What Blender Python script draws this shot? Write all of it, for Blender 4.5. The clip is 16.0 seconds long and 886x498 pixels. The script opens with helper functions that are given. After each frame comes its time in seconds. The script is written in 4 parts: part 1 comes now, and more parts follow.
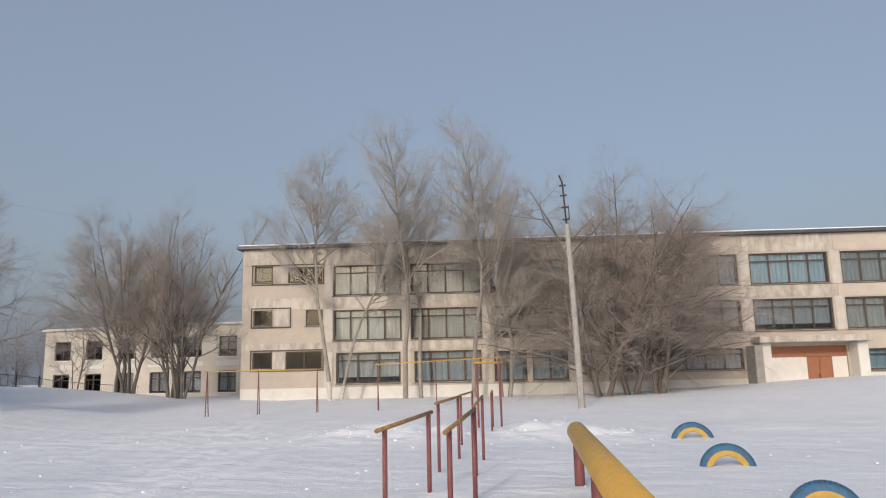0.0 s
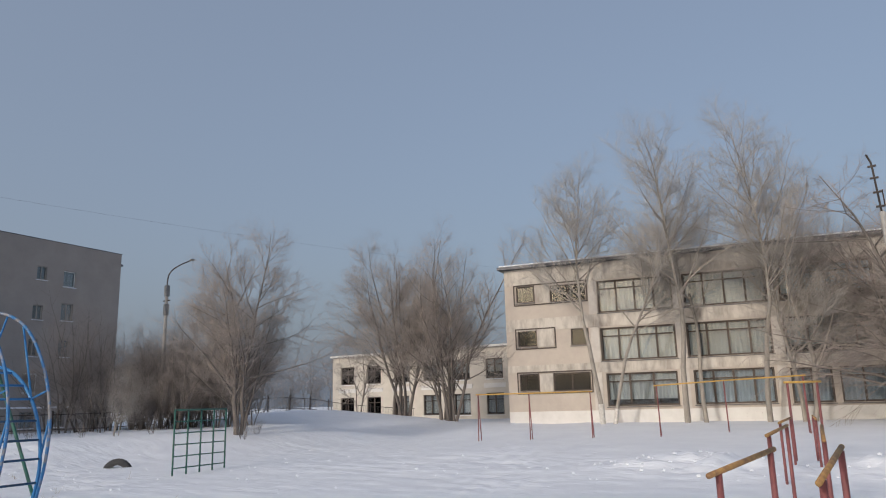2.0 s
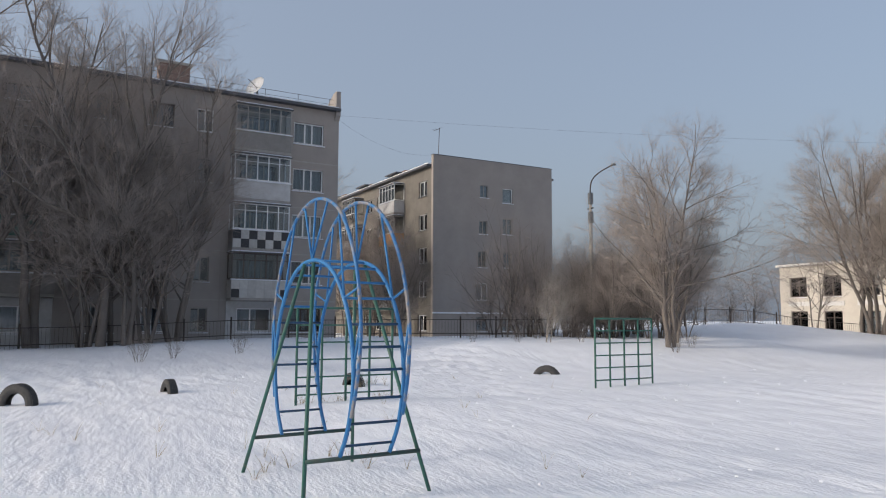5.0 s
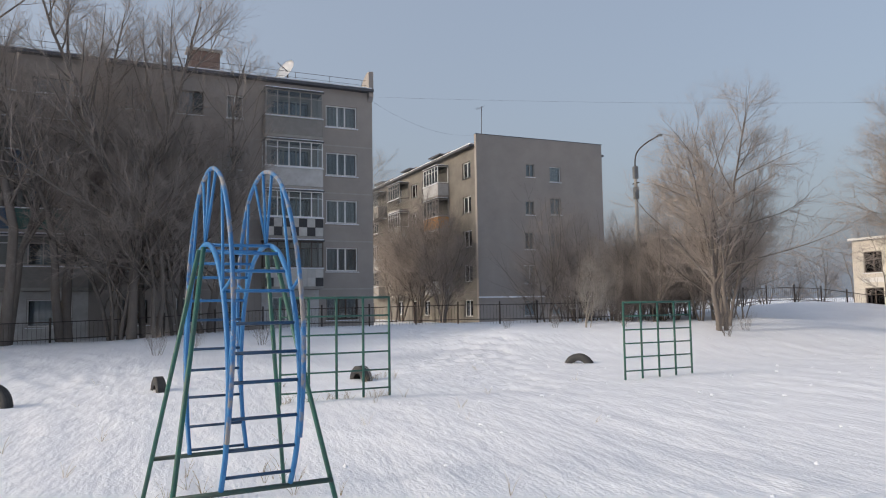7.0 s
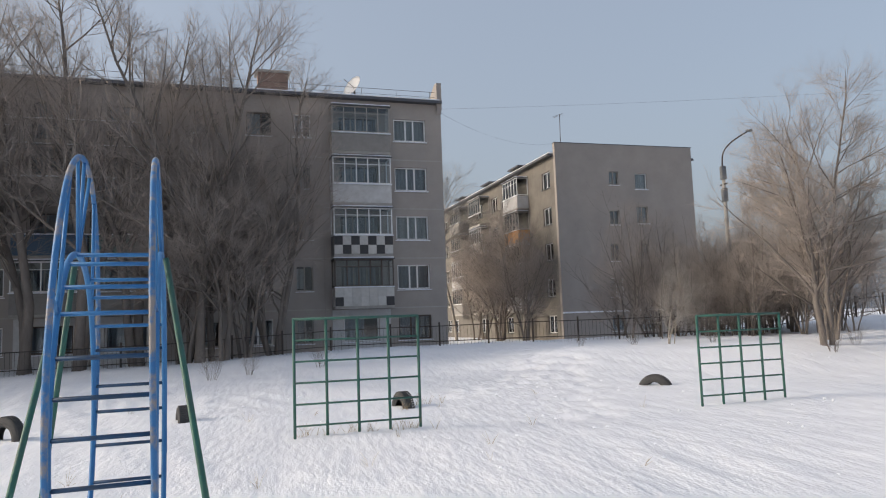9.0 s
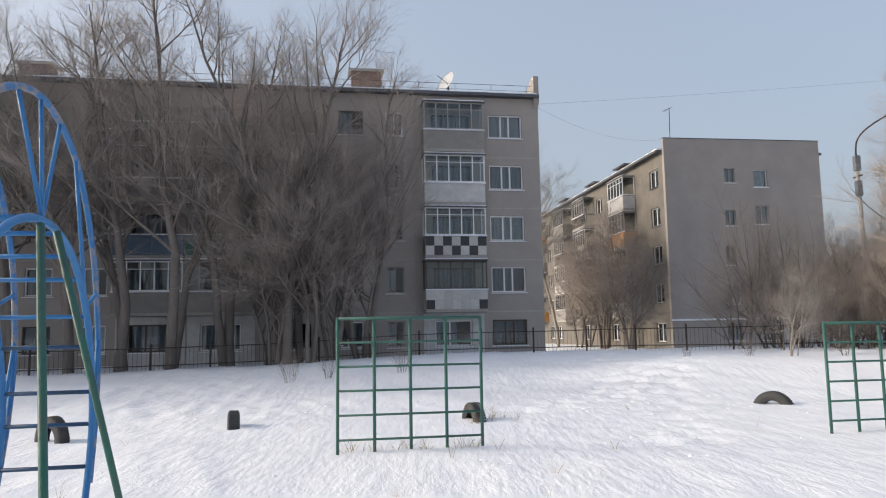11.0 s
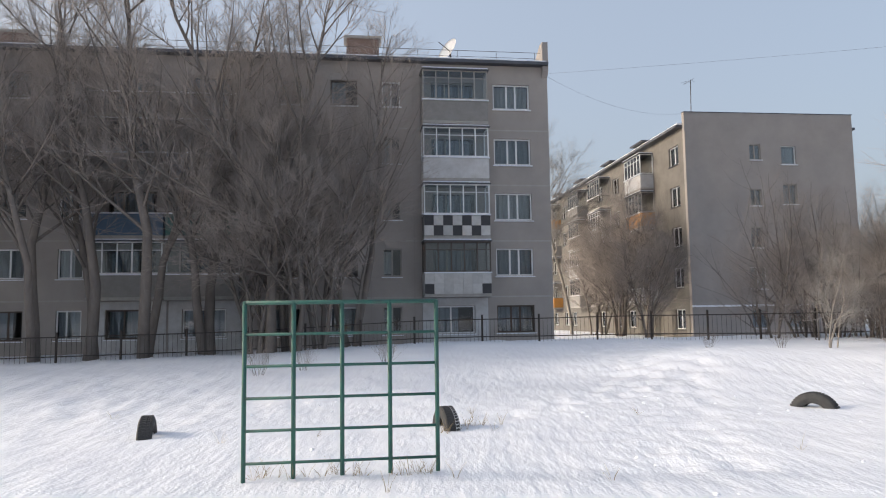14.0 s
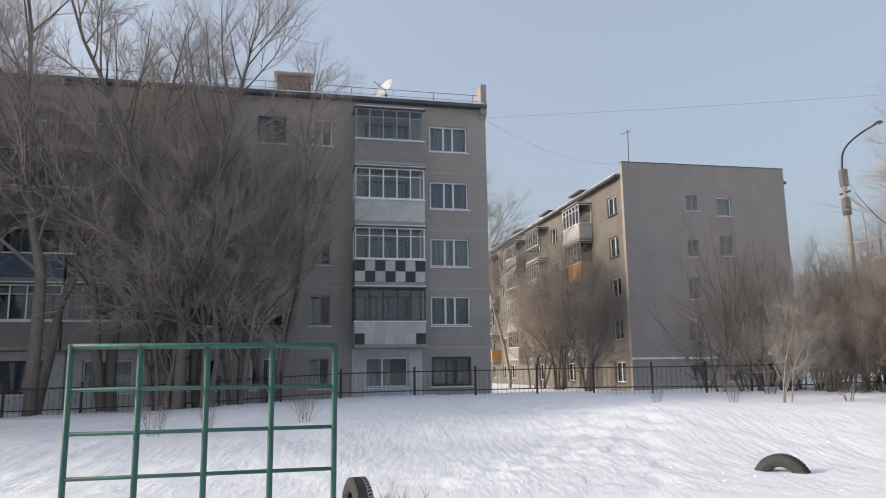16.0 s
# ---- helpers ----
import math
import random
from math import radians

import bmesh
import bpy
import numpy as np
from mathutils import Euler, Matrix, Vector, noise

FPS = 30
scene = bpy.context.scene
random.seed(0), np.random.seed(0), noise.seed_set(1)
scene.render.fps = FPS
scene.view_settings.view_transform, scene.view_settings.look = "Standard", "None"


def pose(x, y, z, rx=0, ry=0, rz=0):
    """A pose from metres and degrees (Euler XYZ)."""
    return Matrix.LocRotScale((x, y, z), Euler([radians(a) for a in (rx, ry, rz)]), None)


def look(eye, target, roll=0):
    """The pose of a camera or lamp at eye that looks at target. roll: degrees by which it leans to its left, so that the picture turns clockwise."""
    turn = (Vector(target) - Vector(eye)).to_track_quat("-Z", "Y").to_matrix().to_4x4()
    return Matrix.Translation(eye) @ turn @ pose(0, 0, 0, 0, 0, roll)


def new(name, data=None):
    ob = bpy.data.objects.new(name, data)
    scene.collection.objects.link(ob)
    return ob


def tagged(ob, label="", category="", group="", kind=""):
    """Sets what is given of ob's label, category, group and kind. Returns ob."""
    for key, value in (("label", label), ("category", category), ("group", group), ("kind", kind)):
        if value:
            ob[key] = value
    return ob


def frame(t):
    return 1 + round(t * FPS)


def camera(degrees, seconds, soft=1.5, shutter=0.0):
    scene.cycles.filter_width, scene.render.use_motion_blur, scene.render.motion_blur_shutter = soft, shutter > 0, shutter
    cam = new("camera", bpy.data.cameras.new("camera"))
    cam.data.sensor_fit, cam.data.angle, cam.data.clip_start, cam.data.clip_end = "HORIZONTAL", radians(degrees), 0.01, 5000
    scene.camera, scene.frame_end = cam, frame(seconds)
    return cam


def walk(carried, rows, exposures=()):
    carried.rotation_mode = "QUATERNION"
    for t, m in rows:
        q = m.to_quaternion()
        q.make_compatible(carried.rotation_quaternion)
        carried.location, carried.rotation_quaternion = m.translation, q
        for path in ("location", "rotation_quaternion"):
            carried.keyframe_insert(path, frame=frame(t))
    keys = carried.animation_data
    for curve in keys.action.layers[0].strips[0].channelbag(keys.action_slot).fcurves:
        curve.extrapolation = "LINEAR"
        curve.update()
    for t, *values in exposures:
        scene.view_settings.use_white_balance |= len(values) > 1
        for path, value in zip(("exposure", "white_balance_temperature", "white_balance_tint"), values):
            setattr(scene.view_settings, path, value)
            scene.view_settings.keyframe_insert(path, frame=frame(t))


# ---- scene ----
cam = camera(62.7, 16.0, soft=1.1)
PATH = [
    (0, (0.189, 1.534, 1.882), (-0.271, 3.450, 2.225), -1.28),
    (0.5, (-0.133, 1.949, 1.904), (-0.464, 3.893, 2.233), -2.15),
    (1, (-0.398, 2.362, 1.924), (-1.167, 4.170, 2.296), -1.83),
    (1.5, (-0.686, 2.776, 1.947), (-1.517, 4.555, 2.328), -1.83),
    (2, (-0.993, 3.184, 1.956), (-2.075, 4.814, 2.371), -1.54),
    (2.5, (-1.320, 3.595, 1.937), (-2.513, 5.146, 2.349), -1.68),
    (3, (-1.635, 4.005, 1.918), (-2.924, 5.485, 2.302), -1.14),
    (3.5, (-1.955, 4.402, 1.933), (-3.459, 5.672, 2.291), 0.25),
    (4, (-2.320, 4.757, 1.964), (-3.900, 5.962, 2.189), -3.45),
    (4.5, (-2.715, 5.096, 1.940), (-4.462, 6.050, 2.137), -1.03),
    (4.7, (-2.865, 5.240, 1.933), (-4.661, 6.097, 2.133), 0.15),
    (6.8, (-4.039, 7.100, 1.991), (-5.954, 7.654, 2.147), -1.64),
    (7, (-4.156, 7.275, 2.014), (-6.053, 7.889, 2.163), -0.91),
    (7.5, (-4.471, 7.689, 1.961), (-6.355, 8.336, 2.142), -2.15),
    (8, (-4.801, 8.099, 1.942), (-6.692, 8.723, 2.131), -0.01),
    (8.5, (-5.152, 8.490, 1.959), (-7.051, 9.087, 2.153), -2.32),
    (9, (-5.524, 8.858, 2.008), (-7.480, 9.221, 2.210), -2.03),
    (11.3, (-7.432, 9.934, 1.925), (-9.419, 10.001, 2.150), -1.00),
    (11.5, (-7.601, 10.010, 1.917), (-9.586, 10.081, 2.154), -0.77),
    (12, (-8.026, 10.167, 1.920), (-9.966, 9.750, 2.169), -3.14),
    (12.5, (-8.475, 10.380, 1.976), (-10.290, 9.561, 2.162), 0.04),
    (13, (-8.959, 10.538, 1.993), (-10.919, 10.173, 2.161), 0.33),
    (13.5, (-9.452, 10.661, 1.989), (-11.434, 10.456, 2.154), 0.83),
    (14, (-9.926, 10.785, 1.960), (-11.917, 10.801, 2.147), -0.84),
    (14.5, (-10.388, 10.930, 1.903), (-12.374, 11.041, 2.111), -0.68),
    (15, (-10.834, 11.018, 1.913), (-12.792, 11.297, 2.208), -2.19),
    (15.5, (-11.345, 11.081, 1.928), (-13.317, 11.162, 2.250), -0.71),
    (16, (-11.844, 11.131, 1.922), (-13.809, 11.314, 2.249), -0.80),
]
EXPOSURE = [(0, 0.26, 6640, 11), (1.5, 0.16, 6490, 11), (3.5, 0.21, 6240, 11), (4.5, 0.39, 6450, 11), (7, 0.56, 6750, 11), (9, 0.66, 6900, 11), (12.5, 0.96, 6850, 11), (16, 0.88, 6850, 11)]
walk(cam, [(t, look(eye, target, roll)) for t, eye, target, roll in PATH], EXPOSURE)

# ---- light ----
world = bpy.data.worlds.new("winter_sky")
scene.world = world
world.use_nodes = True
wn = world.node_tree
sky = wn.nodes.new("ShaderNodeTexSky")
sky.sky_type = "NISHITA"
sky.sun_disc = False
SUN_TO = Vector((-0.08, -0.99, 0.41)).normalized()
sky.sun_elevation = math.asin(SUN_TO.z)
sky.sun_rotation = math.atan2(SUN_TO.x, SUN_TO.y)
sky.air_density, sky.dust_density, sky.ozone_density = 1.1, 7.0, 2.0
wn.nodes["Background"].inputs["Strength"].default_value = 0.15
veil = wn.nodes.new("ShaderNodeMix")  # thin winter haze over the whole sky
veil.data_type = "RGBA"
veil.inputs[0].default_value = 0.55
veil.inputs[7].default_value = (1.75, 2.05, 2.55, 1)
wn.links.new(sky.outputs[0], veil.inputs[6])
wn.links.new(veil.outputs[2], wn.nodes["Background"].inputs[0])
sun = new("sun", bpy.data.lights.new("sun", "SUN"))
sun.data.energy, sun.data.angle, sun.data.color = 1.1, radians(1.0), (1.0, 0.94, 0.86)
sun.matrix_world = look(SUN_TO * 200, (0, 0, 0))


# ---- materials ----
def mat(name, col, rough=0.7, col2=None, scale=4.0, bump=0.15, bscale=60.0, metal=0.0, rnd=0.0, stretch=(1, 1, 1), spec=0.4, mid=0.5, soft=0.2):
    """Two scales of colour variation over a base colour, with fine relief."""
    m = bpy.data.materials.new(name)
    m.use_nodes = True
    nt = m.node_tree
    b = nt.nodes["Principled BSDF"]
    b.inputs["Roughness"].default_value = rough
    b.inputs["Metallic"].default_value = metal
    b.inputs["Specular IOR Level"].default_value = spec
    tc = nt.nodes.new("ShaderNodeTexCoord")
    mp = nt.nodes.new("ShaderNodeMapping")
    mp.inputs["Scale"].default_value = stretch
    nt.links.new(tc.outputs["Object"], mp.inputs[0])
    n1 = nt.nodes.new("ShaderNodeTexNoise")
    n1.inputs["Scale"].default_value = scale
    n1.inputs["Detail"].default_value = 8
    n1.inputs["Roughness"].default_value = 0.65
    nt.links.new(mp.outputs[0], n1.inputs["Vector"])
    r = nt.nodes.new("ShaderNodeMapRange")
    r.inputs["From Min"].default_value, r.inputs["From Max"].default_value = mid - soft, mid + soft
    nt.links.new(n1.outputs["Fac"], r.inputs[0])
    mx = nt.nodes.new("ShaderNodeMix")
    mx.data_type = "RGBA"
    c2 = col2 or tuple(c * 0.75 for c in col)
    mx.inputs[6].default_value, mx.inputs[7].default_value = (*c2, 1), (*col, 1)
    nt.links.new(r.outputs[0], mx.inputs[0])
    out = mx.outputs[2]
    if rnd:
        oi = nt.nodes.new("ShaderNodeObjectInfo")
        hv = nt.nodes.new("ShaderNodeHueSaturation")
        rr = nt.nodes.new("ShaderNodeMapRange")
        rr.inputs["To Min"].default_value, rr.inputs["To Max"].default_value = 1 - rnd, 1 + rnd
        nt.links.new(oi.outputs["Random"], rr.inputs[0])
        nt.links.new(rr.outputs[0], hv.inputs["Value"])
        nt.links.new(out, hv.inputs["Color"])
        out = hv.outputs[0]
    nt.links.new(out, b.inputs["Base Color"])
    if bump:
        n2 = nt.nodes.new("ShaderNodeTexNoise")
        n2.inputs["Scale"].default_value = bscale
        n2.inputs["Detail"].default_value = 4
        nt.links.new(mp.outputs[0], n2.inputs["Vector"])
        bp = nt.nodes.new("ShaderNodeBump")
        bp.inputs["Strength"].default_value = bump
        bp.inputs["Distance"].default_value = 0.02
        nt.links.new(n2.outputs["Fac"], bp.inputs["Height"])
        nt.links.new(bp.outputs[0], b.inputs["Normal"])
    return m


def glass_mat(name, tint, gloss):
    m = bpy.data.materials.new(name)
    m.use_nodes = True
    nt = m.node_tree
    nt.nodes.remove(nt.nodes["Principled BSDF"])
    tr = nt.nodes.new("ShaderNodeBsdfTransparent")
    tr.inputs[0].default_value = (*tint, 1)
    gl = nt.nodes.new("ShaderNodeBsdfGlossy")
    gl.inputs["Roughness"].default_value = 0.03
    fr = nt.nodes.new("ShaderNodeFresnel")
    fr.inputs[0].default_value = gloss
    ms = nt.nodes.new("ShaderNodeMixShader")
    nt.links.new(fr.outputs[0], ms.inputs[0])
    nt.links.new(tr.outputs[0], ms.inputs[1])
    nt.links.new(gl.outputs[0], ms.inputs[2])
    nt.links.new(ms.outputs[0], nt.nodes["Material Output"].inputs[0])
    return m


SNOW = mat("snow", (0.86, 0.88, 0.92), 0.65, (0.79, 0.81, 0.86), 0.6, 0.0, 9.0, spec=0.25)
snt = SNOW.node_tree
stc = snt.nodes.new("ShaderNodeTexCoord")
last = None
for sc, strength, dist, stretch, turn, detail in ((0.9, 0.35, 0.10, (0.6, 1.9, 1), 0.15, 6), (4.0, 0.6, 0.05, (0.5, 1.9, 1), 0.2, 7), (26.0, 0.75, 0.017, (1, 1, 1), 0, 3)):
    smp = snt.nodes.new("ShaderNodeMapping")
    smp.inputs["Scale"].default_value = stretch
    smp.inputs["Rotation"].default_value = (0, 0, turn)
    sno = snt.nodes.new("ShaderNodeTexNoise")
    sno.inputs["Scale"].default_value, sno.inputs["Detail"].default_value = sc, detail
    sbp = snt.nodes.new("ShaderNodeBump")
    sbp.inputs["Strength"].default_value, sbp.inputs["Distance"].default_value = strength, dist
    snt.links.new(stc.outputs["Object"], smp.inputs[0])
    snt.links.new(smp.outputs[0], sno.inputs["Vector"])
    snt.links.new(sno.outputs["Fac"], sbp.inputs["Height"])
    if last:
        snt.links.new(last.outputs[0], sbp.inputs["Normal"])
    last = sbp
snt.links.new(last.outputs[0], snt.nodes["Principled BSDF"].inputs["Normal"])
SNOW_CAP = mat("snow_cap", (0.86, 0.88, 0.92), 0.7, (0.78, 0.8, 0.85), 3, 0.3, 20)
PLASTER = mat("grey_brown_plaster", (0.395, 0.358, 0.33), 0.9, (0.315, 0.285, 0.262), 0.5, 0.3, 45)
PLASTER_END = mat("dark_plaster", (0.37, 0.335, 0.31), 0.9, (0.30, 0.272, 0.252), 0.5, 0.3, 40)
SEAM = mat("pale_joint_mortar", (0.44, 0.41, 0.385), 0.9, (0.36, 0.33, 0.31), 2.0, 0.2, 40)
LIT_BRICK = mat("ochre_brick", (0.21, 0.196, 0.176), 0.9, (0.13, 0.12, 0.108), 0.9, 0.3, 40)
PANEL = mat("beige_panel", (0.56, 0.50, 0.43), 0.85, (0.46, 0.40, 0.35), 0.8, 0.3, 50, rnd=0.05)
PANEL_WORN = mat("worn_panel", (0.58, 0.54, 0.48), 0.9, (0.33, 0.29, 0.255), 1.1, 0.35, 30, rnd=0.06, mid=0.47, soft=0.13, stretch=(1.4, 1, 0.5))
PILLAR = mat("pale_pillar_plaster", (0.62, 0.58, 0.53), 0.85, (0.48, 0.44, 0.40), 1.6, 0.25, 40)
WHITEWASH = mat("whitewash", (0.74, 0.72, 0.69), 0.85, (0.62, 0.60, 0.57), 1.2, 0.25, 40)
CREAM = mat("cream_wall", (0.66, 0.61, 0.53), 0.9, (0.55, 0.50, 0.43), 0.7, 0.2, 30)
DARK_FRAME = mat("dark_brown_frame", (0.10, 0.075, 0.06), 0.6, (0.07, 0.055, 0.045), 6, 0.1, 80)
WHITE_FRAME = mat("white_plastic_frame", (0.80, 0.80, 0.80), 0.45, (0.74, 0.74, 0.74), 5, 0.05, 80)
OLD_FRAME = mat("weathered_frame", (0.42, 0.40, 0.37), 0.7, (0.26, 0.24, 0.22), 6, 0.15, 80)
GLASS = glass_mat("window_glass", (0.82, 0.86, 0.88), 1.65)
# Dark base colour stands in for the shade inside unlit rooms.
ROOM_SHADE = mat("painted_room_shade", (0.11, 0.10, 0.095), 0.95, (0.06, 0.055, 0.05), 0.5, 0.0)
CURTAIN = mat("pale_curtain", (0.64, 0.63, 0.61), 0.9, (0.42, 0.42, 0.42), 3.0, 0.0, stretch=(4, 4, 0.25), rnd=0.25)
CURTAIN_GREY = mat("grey_blue_curtain", (0.40, 0.43, 0.46), 0.9, (0.27, 0.29, 0.31), 3.0, 0.0, stretch=(4, 4, 0.25), rnd=0.2)
CURTAIN_B = mat("blue_curtain", (0.50, 0.62, 0.70), 0.9, (0.26, 0.36, 0.44), 3.0, 0.0, stretch=(5, 5, 0.2), rnd=0.25)
ROOF_EDGE = mat("dark_metal_edge", (0.11, 0.115, 0.13), 0.5, (0.08, 0.08, 0.09), 2, 0.1, metal=0.4)
BARK = mat("grey_bark", (0.20, 0.174, 0.156), 0.95, (0.135, 0.117, 0.104), 6, 0.6, 30, stretch=(1, 1, 0.3))
# Twig colour is raised above bare wood to carry the pale haze.
TWIG = mat("haze_lightened_twig", (0.385, 0.335, 0.305), 0.95, (0.30, 0.262, 0.238), 3, 0.0)
BIRCH = mat("pale_bark", (0.40, 0.365, 0.32), 0.9, (0.22, 0.195, 0.17), 5, 0.4, 30, stretch=(1, 1, 0.4))
BIRCH_TWIG = mat("pale_twig", (0.44, 0.41, 0.375), 0.95, (0.35, 0.325, 0.30), 3, 0.0)
LIME = mat("limewash_bark", (0.70, 0.68, 0.64), 0.9, (0.45, 0.42, 0.38), 7, 0.4, 30)
BLUE = mat("blue_paint", (0.025, 0.15, 0.38), 0.45, (0.035, 0.20, 0.44), 5, 0.2, 40)
BLUE_WORN = mat("worn_blue_paint", (0.03, 0.16, 0.38), 0.5, (0.25, 0.24, 0.24), 6, 0.25, 40, mid=0.46, soft=0.06)
GREEN = mat("green_paint", (0.022, 0.14, 0.108), 0.5, (0.05, 0.10, 0.085), 7, 0.25, 40)
# Dark paint of the high bar's posts, and shade put into the arch rungs.
NAVY_AND_SHADED_BLUE = mat("dark_blue_paint_and_shade", (0.02, 0.085, 0.19), 0.5, (0.03, 0.05, 0.08), 6, 0.2, 40)
GREEN_DARK = mat("dark_green_paint", (0.03, 0.095, 0.085), 0.5, (0.05, 0.06, 0.055), 7, 0.25, 40)
RED = mat("red_paint", (0.25, 0.085, 0.085), 0.55, (0.18, 0.065, 0.065), 6, 0.25, 50)
YELLOW = mat("yellow_paint", (0.56, 0.34, 0.08), 0.45, (0.44, 0.27, 0.08), 9, 0.3, 50, mid=0.42, soft=0.1)
YELLOW_RUST = mat("rusted_yellow_paint", (0.50, 0.30, 0.10), 0.6, (0.17, 0.09, 0.06), 8, 0.3, 50)
RUBBER = mat("tyre_rubber", (0.045, 0.045, 0.047), 0.8, (0.07, 0.07, 0.07), 8, 0.4, 60)
TYRE_BLUE = mat("blue_tyre_paint", (0.03, 0.16, 0.33), 0.6, (0.05, 0.09, 0.14), 9, 0.4, 40)
TYRE_YELLOW = mat("yellow_tyre_paint", (0.66, 0.42, 0.09), 0.6, (0.48, 0.31, 0.09), 9, 0.4, 40)
CONCRETE = mat("grey_concrete", (0.42, 0.40, 0.37), 0.9, (0.30, 0.285, 0.265), 3, 0.4, 50)
BRICK_RED = mat("old_brick", (0.24, 0.16, 0.13), 0.9, (0.17, 0.12, 0.10), 5, 0.4, 30)
IRON = mat("dark_iron", (0.05, 0.048, 0.047), 0.6, (0.08, 0.06, 0.05), 6, 0.2, 50, metal=0.5)
DOOR_RED = mat("brown_red_door", (0.36, 0.15, 0.08), 0.6, (0.29, 0.12, 0.07), 3, 0.15, 40)
ORANGE = mat("orange_cladding", (0.60, 0.27, 0.06), 0.7, (0.45, 0.22, 0.07), 2, 0.1)
TEAL = mat("green_cladding", (0.06, 0.16, 0.14), 0.7, (0.05, 0.12, 0.11), 2, 0.1)
BLUE_CLAD = mat("blue_cladding", (0.10, 0.16, 0.24), 0.7, (0.08, 0.12, 0.18), 2, 0.1)
WHITE_CLAD = mat("white_cladding", (0.60, 0.60, 0.60), 0.7, (0.45, 0.44, 0.43), 2.5, 0.2)
GREY_CLAD = mat("grey_cladding", (0.30, 0.285, 0.27), 0.85, (0.22, 0.21, 0.20), 2, 0.2)
BLACK_TILE = mat("black_tile", (0.05, 0.05, 0.055), 0.5)
WHITE_TILE = mat("white_tile", (0.58, 0.57, 0.55), 0.6, (0.46, 0.45, 0.43), 4, 0.1, rnd=0.12)
GRASS = mat("dry_grass", (0.34, 0.27, 0.17), 0.9, (0.25, 0.20, 0.13), 5, 0.0)
LAMP_HEAD = mat("grey_lamp_metal", (0.25, 0.26, 0.27), 0.5, None, 5, 0.1, metal=0.5)


# ---- helpers of the scene ----
def mesh_ob(name, bm, material, parent=None, m=None, smooth=False):
    me = bpy.data.meshes.new(name)
    bm.to_mesh(me)
    bm.free()
    if smooth:
        me.shade_smooth()
    me.materials.append(material)
    ob = new(name, me)
    if m is not None:
        ob.matrix_basis = m
    if parent:
        ob.parent = parent
    return ob


def part(name, bm, material, parent, label="", smooth=False, m=None):
    ob = mesh_ob(name, bm, material, parent, m, smooth)
    if label:
        ob["label"] = label
    return ob


def share(name, src, parent, m):
    ob = new(name, src.data)
    ob.parent = parent
    ob.matrix_basis = m
    return ob


def thing(name, m, label, category, group="", kind=""):
    e = new(name)
    e.matrix_basis = m
    e.empty_display_size = 0.2
    return tagged(e, label, category, group, kind)


def box(bm, x0, x1, y0, y1, z0, z1):
    v = [bm.verts.new(p) for p in ((x0, y0, z0), (x1, y0, z0), (x1, y1, z0), (x0, y1, z0), (x0, y0, z1), (x1, y0, z1), (x1, y1, z1), (x0, y1, z1))]
    for f in ((0, 3, 2, 1), (4, 5, 6, 7), (0, 1, 5, 4), (1, 2, 6, 5), (2, 3, 7, 6), (3, 0, 4, 7)):
        bm.faces.new([v[i] for i in f])
    return bm


def boxes(*bs):
    bm = bmesh.new()
    for b in bs:
        box(bm, *b)
    return bm


def bevelled(bm, w=0.01):
    bmesh.ops.bevel(bm, geom=bm.edges[:], offset=w, segments=2, affect="EDGES")
    return bm


def tube(bm, pts, radius, sides=8, cap=True, taper=None):
    """A tube along points; taper gives a radius for each point."""
    pts = [Vector(p) for p in pts]
    rings = []
    side = None
    for i, p in enumerate(pts):
        d = (pts[min(i + 1, len(pts) - 1)] - pts[max(i - 1, 0)]).normalized()
        if side is None:
            side = d.orthogonal().normalized()
        side = (side - d * side.dot(d)).normalized()
        up = d.cross(side)
        r = taper[i] if taper else radius
        rings.append([bm.verts.new(p + (side * math.cos(a) + up * math.sin(a)) * r) for a in (2 * math.pi * k / sides for k in range(sides))])
    for a, b in zip(rings, rings[1:]):
        for k in range(sides):
            bm.faces.new((a[k], a[(k + 1) % sides], b[(k + 1) % sides], b[k]))
    if cap:
        bm.faces.new(rings[0][::-1])
        bm.faces.new(rings[-1])
    return bm


def smooth01(a, b, v):
    k = min(1, max(0, (v - a) / (b - a)))
    return k * k * (3 - 2 * k)


# ---- ground ----
HEAPS = [(-6.15, 22.78, 1.6, 0.4), (-4.65, 21.28, 1.1, 0.25), (-2.05, 23.28, 1.6, 0.45), (-0.65, 22.28, 1.2, 0.25), (-7.65, 21.68, 1.4, 0.22)]


def gz(x, y):
    """Height of the snow."""
    z = 0.17 - 0.12 * smooth01(8, -6, y) * smooth01(-14, -20, x)
    near = smooth01(14, 19, y) * smooth01(36, 30, y)
    crest = -24.3 + 2.0 * smooth01(18, 25, y)
    z += (0.45 + 0.32 * smooth01(2, 12, y)) * smooth01(-25, -38, x) * smooth01(60, 35, y) * (1 - near)
    z += 0.82 * smooth01(crest, crest - 6.0, x) * near
    z += 0.36 * smooth01(28, 44, y)
    z -= 0.6 * smooth01(-41, -46, x) * smooth01(3, 10, y) * smooth01(58, 44, y)
    z += 0.75 * smooth01(-2, 16, x) * smooth01(26, 50, y)
    z += 0.62 * math.exp(-((x + 36) ** 2 + (y - 40) ** 2) / 60)
    for hx, hy, hr, hh in HEAPS:
        d2 = ((x - hx) ** 2 + (y - hy) ** 2) / (hr * hr)
        if d2 < 6:
            z += hh * math.exp(-d2) * (0.75 + 0.5 * noise.noise((x * 2.2, y * 2.2, 4)))
    return z


